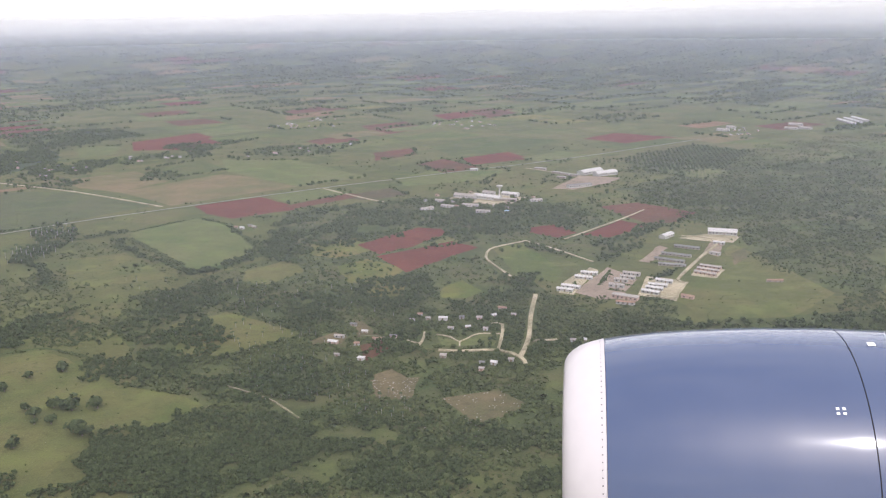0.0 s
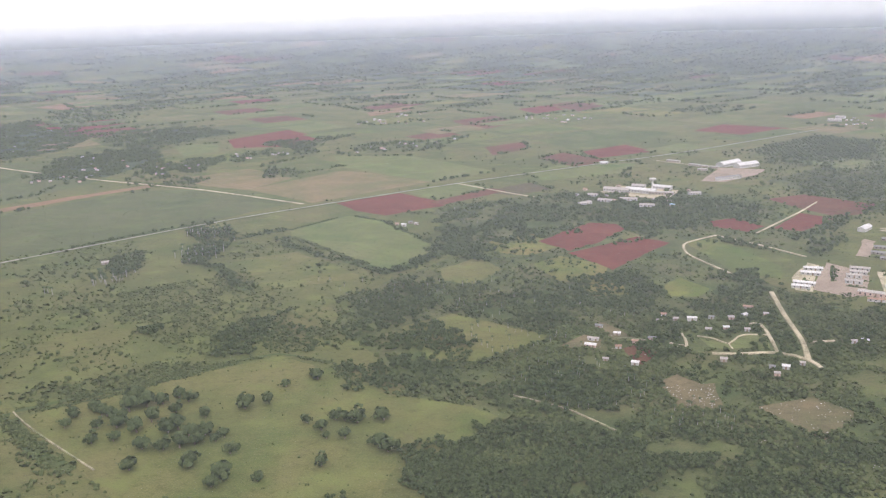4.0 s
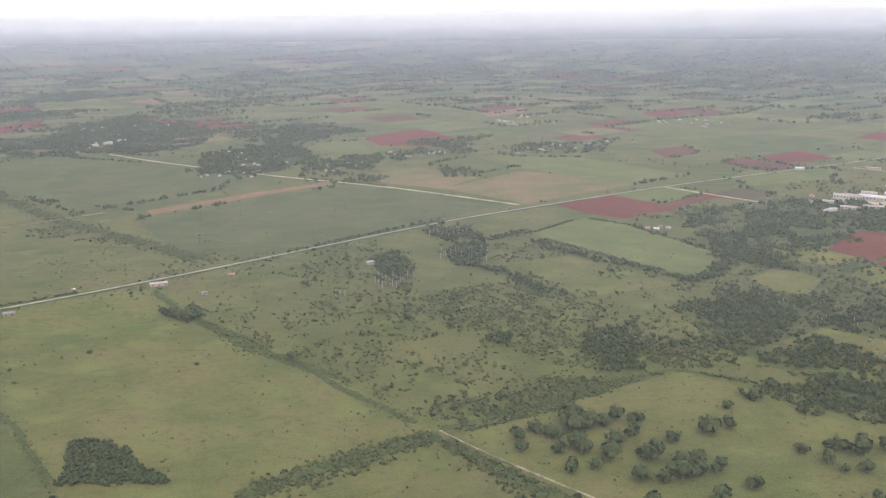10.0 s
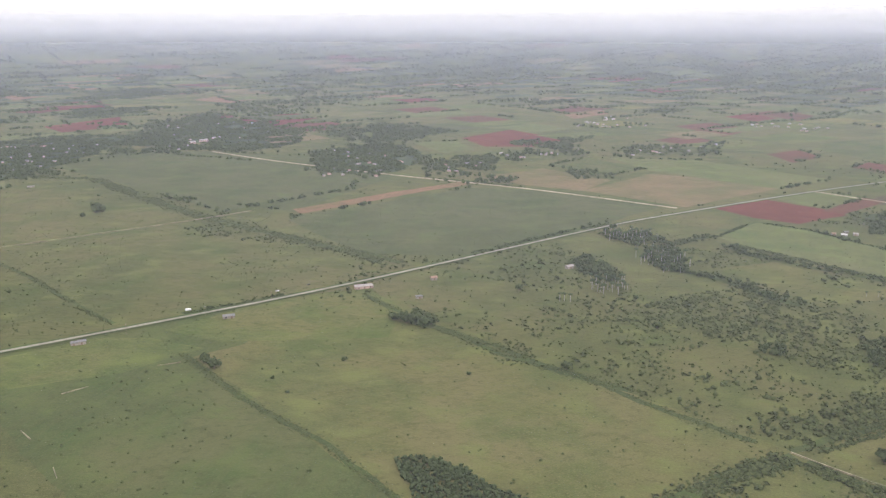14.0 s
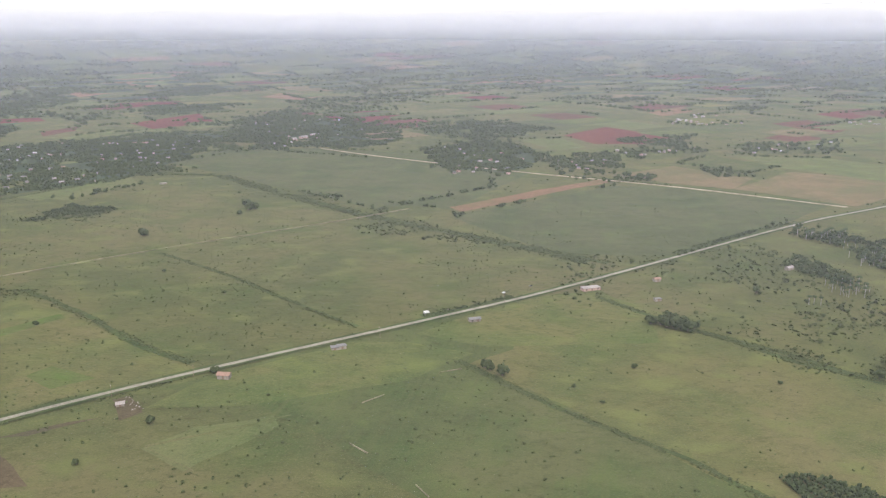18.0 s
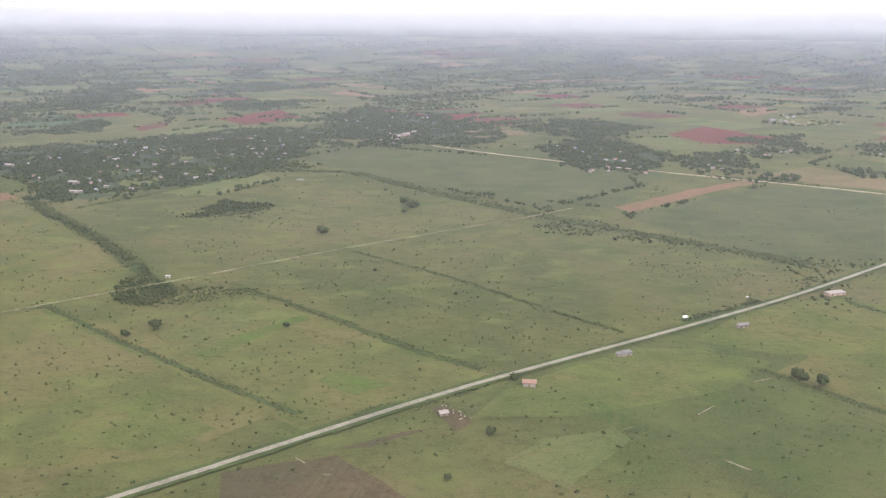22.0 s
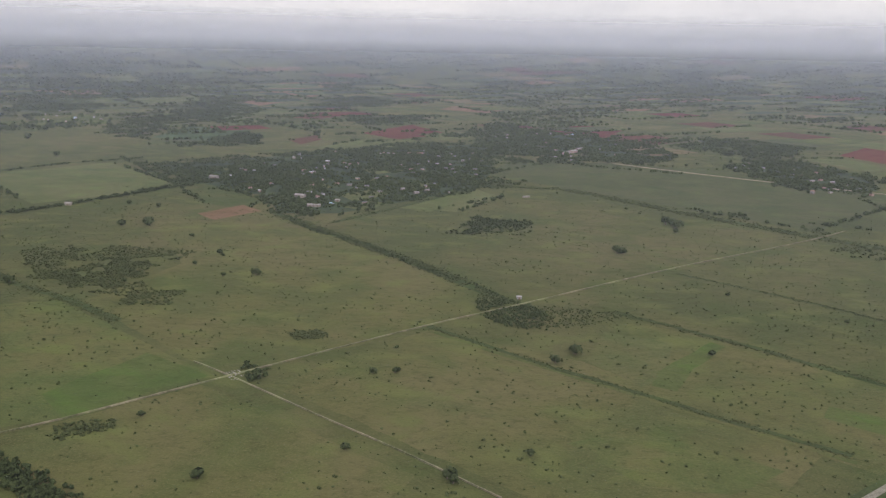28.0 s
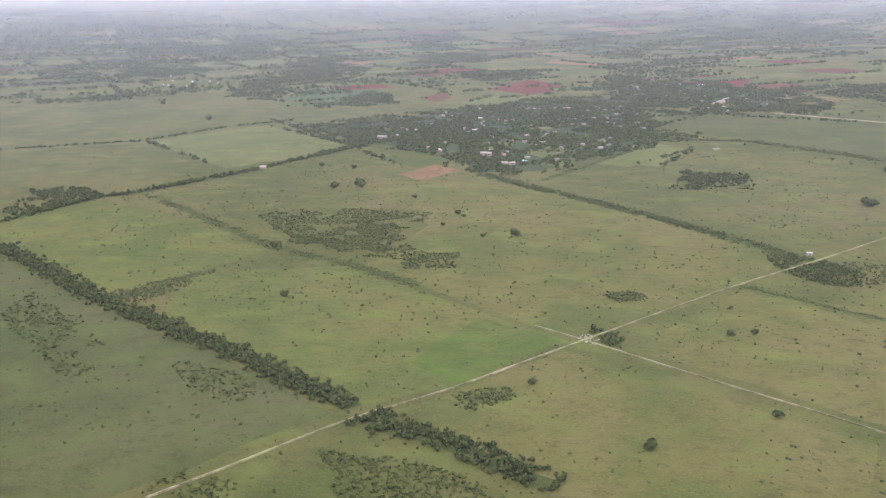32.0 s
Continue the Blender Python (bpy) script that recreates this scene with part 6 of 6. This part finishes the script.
hedge("scrub", 3, 1.2, 0.7, [(-439, 403), (-401, 430), (-370, 471), (-336, 492), (-295, 479)])
wood("scrub", 1.2, 0.9, [(-401, 461), (-372, 478), (-372, 458), (-410, 426), (-430, 418)])
wood("wood", 1.0, 0.45, [(-381, 508), (-364, 538), (-329, 520), (-299, 515), (-302, 496), (-363, 486)])
wood("wood", 1.0, 0.5, [(-301, 485), (-259, 475), (-241, 452), (-265, 443), (-292, 459)])

# ---- plain cover of scrub and tussocks, far mosaic ----
grow()


def cover(kind, count, box4, level, sizes, skip, seed, label, only=None):
    """Scattered plants over a stretch of land, thicker in patches, off the listed sorts of field."""
    x0, y0, x1, y1 = box4
    Q = np.stack([rng.uniform(x0, x1, count), rng.uniform(y0, y1, count)], 1)
    Q = Q[patchy(Q, 0.011, seed) + 0.5 * patchy(Q, 0.05, seed + 3) > level]
    off = np.zeros(len(Q), bool)
    for mat, poly in FIELDS:
        if mat in skip:
            off |= inside(Q[:, 0], Q[:, 1], poly)
    Q = Q[~off]
    if only:
        on = np.zeros(len(Q), bool)
        X, Y = Q[:, 0] + 40 * patchy(Q, 0.02, 9.0), Q[:, 1] + 40 * patchy(Q, 0.02, 7.0)
        for m, p in FIELDS:
            if m == only:
                on |= inside(X, Y, p)
        Q = Q[on]
    Q = Q[free(Q)]
    S = sizes[0] + (sizes[1] * 1.15 - sizes[0]) * rng.uniform(0, 1, len(Q)) ** 2.5
    ob = new(label[0], scatter_mesh(label[0], kind, Q, S))
    tagged(ob, label[1], label[2], "", "stuff")


CROP = ("red", "red_brown", "tan", "tan_red", "brown", "green", "field_green", "light_green", "yard", "dirt", "blue_green")
OPEN = CROP + ("pasture", "bright_green", "meadow", "bare")
cover("scrub", 45000, (-420, 240, 460, 1150), -0.3, (0.5, 1.4), CROP + ("bare", "meadow", "yellow", "pasture"), 1.0, ("scrub", "dense low bushes over the rough land", "bushes"), "bush")
cover("wood", 16000, (-420, 240, 460, 1150), 0.1, (0.4, 0.85), OPEN, 5.5, ("woodland", "scattered broadleaf trees in rough bush land", "trees"), "bush")
cover("scrub", 42000, (-330, 245, 100, 640), -0.02, (0.6, 1.5), CROP + ("bare", "meadow", "yellow", "pasture"), 2.6, ("scrub", "thick low scrub between the trees", "bushes"), "bush")
cover("scrub", 11000, (-720, 260, -300, 760), -0.03, (0.5, 1.5), CROP + ("pasture", "bush"), 2.0, ("scrub", "low bushes dotted over the pasture", "bushes"))
cover("scrub", 11000, (-1800, 230, -700, 1200), 0.18, (0.25, 0.7), CROP + ("pasture", "bright_green"), 3.0, ("scrub", "sparse low bushes over the grassland", "bushes"))
cover("scrub", 1500, (-1700, 220, -250, 800), 0.15, (0.2, 0.55), CROP, 6.0, ("scrub", "few small bushes in the pasture", "bushes"))
cover("grove", 5000, (-1250, 860, 500, 1500), 0.12, (0.25, 0.75), CROP + ("canopy", "bush"), 7.0, ("scrub", "scattered small trees over the farther grassland", "trees"))
cover("grove", 7000, (-200, 850, 450, 1300), 0.0, (0.3, 0.85), CROP + ("canopy",), 3.4, ("woodland", "scattered small broadleaf trees in rough grassland", "trees"))
cover("tuft", 8000, (-1650, 240, -620, 760), -0.1, (0.6, 1.4), ("red", "yard", "dirt", "bush", "bright_green"), 8.0, ("tussocks", "coarse grass tussocks over the dry pasture", "grass"))
cover("tuft", 24000, (-1700, 220, 200, 900), -0.1, (0.5, 1.2), ("red", "yard", "dirt", "bush"), 4.0, ("tussocks", "small tussocks of coarse grass in the fields", "grass"))


def mosaic():
    """The far plain: a patchwork of fields with belts and clumps of trees, laid out along the road's direction."""
    g = np.random.default_rng(11)
    u, v = Vector((0.73, 0.68)), Vector((-0.68, 0.73))
    belts = []
    kinds = ("green", "light_green", "meadow", "straw_green", "tan", "red_brown", "yellow", "tan_red", "red", "field_green")
    odds = (0.2, 0.2, 0.16, 0.13, 0.08, 0.04, 0.07, 0.04, 0.03, 0.05)
    for i in range(-40, 40):
        for j in range(-40, 60):
            du, dv = 150.0, 110.0
            c = u * (i * du + g.uniform(-30, 30)) + v * (j * dv + g.uniform(-20, 20)) + Vector((-600, 900))
            r = math.hypot(c.x - CENTRE.x, c.y)
            if c.y < 1200 or r > 4150 or abs(c.x - CENTRE.x) > 0.95 * c.y + 700:
                continue
            near = any(math.hypot(c.x - p[0][0], c.y - p[0][1]) < 100 for m, p in FIELDS[:NAMED])
            grow_far = 1.0 + 0.00022 * max(0, r - 1500)
            a, b = du * 0.5 * g.uniform(0.5, 1.1) * grow_far, dv * 0.5 * g.uniform(0.45, 1.0) * grow_far
            if not near and g.random() < 0.66:
                p = [c + u * a * sx * g.uniform(0.85, 1.1) + v * b * sy * g.uniform(0.85, 1.1) for sx, sy in ((-1, -1), (1, -1), (1, 1), (-1, 1))]
                field(str(g.choice(kinds, p=odds)), [(q.x, q.y) for q in p])
            dark = 0.7 * noise.noise(Vector((c.x * 0.0011, c.y * 0.0011, 4.0))) + 0.00022 * (r - 2300)
            for sx, sy, length, w in ((0, -1, a, u), (-1, 0, b, v)):
                if g.random() < 0.46 + dark:
                    n = int(length * 2 / 5.5)
                    t = g.uniform(-1, 1, n)
                    base = c + u * a * sx * 1.1 + v * b * sy * 1.1
                    belts.append(np.stack([base.x + w.x * t * length, base.y + w.y * t * length], 1) + g.normal(0, 1.8, (n, 2)))
            if r > 2300 and g.random() < 0.42 + dark + (0.2 if r > 2700 else 0):
                p = [c + u * a * sx * g.uniform(0.7, 1.6) + v * b * sy * g.uniform(0.3, 0.9) for sx, sy in ((-1, -1), (1, -1), (1, 1), (-1, 1))]
                # flat patch in foliage tone, standing in for far woodland
                field("canopy", [(q.x, q.y) for q in p], 3)
            if g.random() < 0.32 + dark * 0.9:
                n = int(g.uniform(30, 110))
                belts.append(np.array((c.x, c.y)) + g.normal(0, 1, (n, 1)) * np.array((u.x, u.y)) * a * 0.6 + g.normal(0, 1, (n, 1)) * np.array((v.x, v.y)) * b * 0.35)
    Q = np.concatenate(belts)
    r = np.hypot(Q[:, 0] - CENTRE.x, Q[:, 1])
    Q = Q[(r < 4250) & (Q[:, 1] > 1150)]
    Q = Q[free(Q)]
    r = np.hypot(Q[:, 0] - CENTRE.x, Q[:, 1])
    S = rng.uniform(0.35, 0.85, len(Q)) * (0.6 + r / 3800)
    ob = new("far_woodland", scatter_mesh("far_woodland", "far", Q, S, (0.7, 1.1)))
    tagged(ob, "belts and clumps of dark trees across the far plain", "trees", "", "stuff")


NAMED = len(FIELDS)


def margins():
    """Broken rows of low trees along the edges of the farther fields."""
    g = np.random.default_rng(5)
    rows = []
    for mat, poly in FIELDS[:NAMED]:
        if mat in ("yard", "dirt", "bush", "bare", "yellow", "red", "tan_red", "tan", "rank_grass"):
            continue
        for k in range(len(poly)):
            (x0, y0), (x1, y1) = poly[k - 1], poly[k]
            if y0 + y1 < 1500 or g.random() < 0.5:
                continue
            n = int(math.hypot(x1 - x0, y1 - y0) / 3.4)
            t = g.uniform(0, 1, n)
            Q = np.stack([x0 + (x1 - x0) * t, y0 + (y1 - y0) * t], 1) + g.normal(0, 1.6, (n, 2))
            rows.append(Q[patchy(Q, 0.03, 2.5) > -0.1])
    Q = np.concatenate(rows)
    Q = Q[free(Q)]
    ob = new("hedgerow", scatter_mesh("hedgerow", "grove", Q, rng.uniform(0.5, 1.25, len(Q))))
    tagged(ob, "broken rows of low trees along field edges", "hedge", "", "stuff")


margins()
mosaic()

# ---- the engine beside the window ----
m, nt, b = shade("blue_paint", (0.028, 0.052, 0.135), 0.12, 0.6)
b.inputs["Coat Weight"].default_value, b.inputs["Coat Roughness"].default_value = 0.6, 0.04
nt.links.new(blend(nt, ramp(nt, grain(nt, 1.3, 5.0), [(0.4, (0, 0, 0)), (0.75, (0.35, 0.35, 0.35))]), (0.028, 0.052, 0.135), (0.045, 0.072, 0.16)), b.inputs["Base Color"])
m, nt, b = shade("lip_metal", (0.56, 0.525, 0.545), 0.42, 0.5, 0.15)
nt.links.new(blend(nt, grain(nt, 6.0, 4.0), (0.51, 0.48, 0.50), (0.59, 0.555, 0.575)), b.inputs["Base Color"])
shade("seam", (0.01, 0.012, 0.02), 0.6, 0.2)
shade("white_mark", (0.82, 0.83, 0.85), 0.4, 0.4)


def engine_nacelle():
    """The round engine cowl, its axis along x, front at the origin."""
    ob = new("engine_nacelle")

    def ring(bm, s, r, n=96):
        return [bm.verts.new((s, r * math.cos(6.283185 * k / n), r * math.sin(6.283185 * k / n))) for k in range(n)]

    def skin(prof, nm, mat, label=""):
        bm = bmesh.new()
        loops = [ring(bm, s, r) for s, r in prof]
        for a, c in zip(loops, loops[1:]):
            for k in range(96):
                f = bm.faces.new((a[k], a[k - 1], c[k - 1], c[k]))
                f.smooth = True
        return part(nm, bm, mat, ob, label)

    def radius(s):
        table = [(0.0, 0.86), (0.3, 1.04), (0.45, 1.065), (0.7, 1.095), (1.0, 1.115), (1.4, 1.13), (1.9, 1.13), (2.4, 1.11), (3.0, 1.06)]
        return float(np.interp(s, [q[0] for q in table], [q[1] for q in table]))

    skin([(0.5, 0.78), (0.2, 0.79), (0.06, 0.82), (0.0, 0.86), (0.012, 0.89), (0.035, 0.92), (0.06, 0.945), (0.12, 0.985), (0.2, 1.015), (0.3, 1.04)], "lip", "lip_metal", "pale bare metal intake lip")
    cs = [0.303 + 0.1 * k for k in range(28)]
    skin([(s, radius(s)) for s in cs], "cowl", "blue_paint", "glossy deep blue painted cowl")
    skin([(3.003, 1.06), (3.0, 0.7), (0.52, 0.78)], "inner_duct", "seam", "dark intake duct")
    skin([(1.952, radius(1.95) + 0.0005), (1.953, radius(1.95) + 0.002), (1.959, radius(1.96) + 0.002), (1.96, radius(1.96) + 0.0005)], "panel_seam", "seam", "thin dark panel joint")
    for k in range(130):
        a = 6.283185 * k / 130
        bm = bmesh.new()
        q = [bm.verts.new((0.272 + 0.004 * dx, 1.037 * math.cos(a + 0.0036 * dy), 1.037 * math.sin(a + 0.0036 * dy))) for dx, dy in ((-1, -1), (1, -1), (1, 1), (-1, 1))]
        bm.faces.new(q)
        part("rivet", bm, "seam", ob)
    for s, a, ls, la in ((2.12, 1.66, 0.05, 0.025), (1.76, 2.22, 0.02, 0.008), (1.8, 2.22, 0.02, 0.008), (1.76, 2.25, 0.02, 0.008), (1.8, 2.25, 0.02, 0.008)):
        bm = bmesh.new()
        rr = radius(s) + 0.004
        q = [bm.verts.new((s + ls * dx * 0.5, rr * math.cos(a + la * dy), rr * math.sin(a + la * dy))) for dx, dy in ((-1, -1), (1, -1), (1, 1), (-1, 1))]
        bm.faces.new(q)
        part("marking", bm, "white_mark", ob, "small white marking")
    return tagged(ob, "round blue jet engine cowl with a pale metal lip", "jet engine")


nac = engine_nacelle()
aft = Vector((0.9988, -0.03, 0.0398)).normalized()
side = Vector((0, 0, 1)).cross(aft).normalized()
nac.matrix_world = Matrix.Translation((0.111, 6.079, 203.153)) @ Matrix((aft, side, aft.cross(side))).transposed().to_4x4()
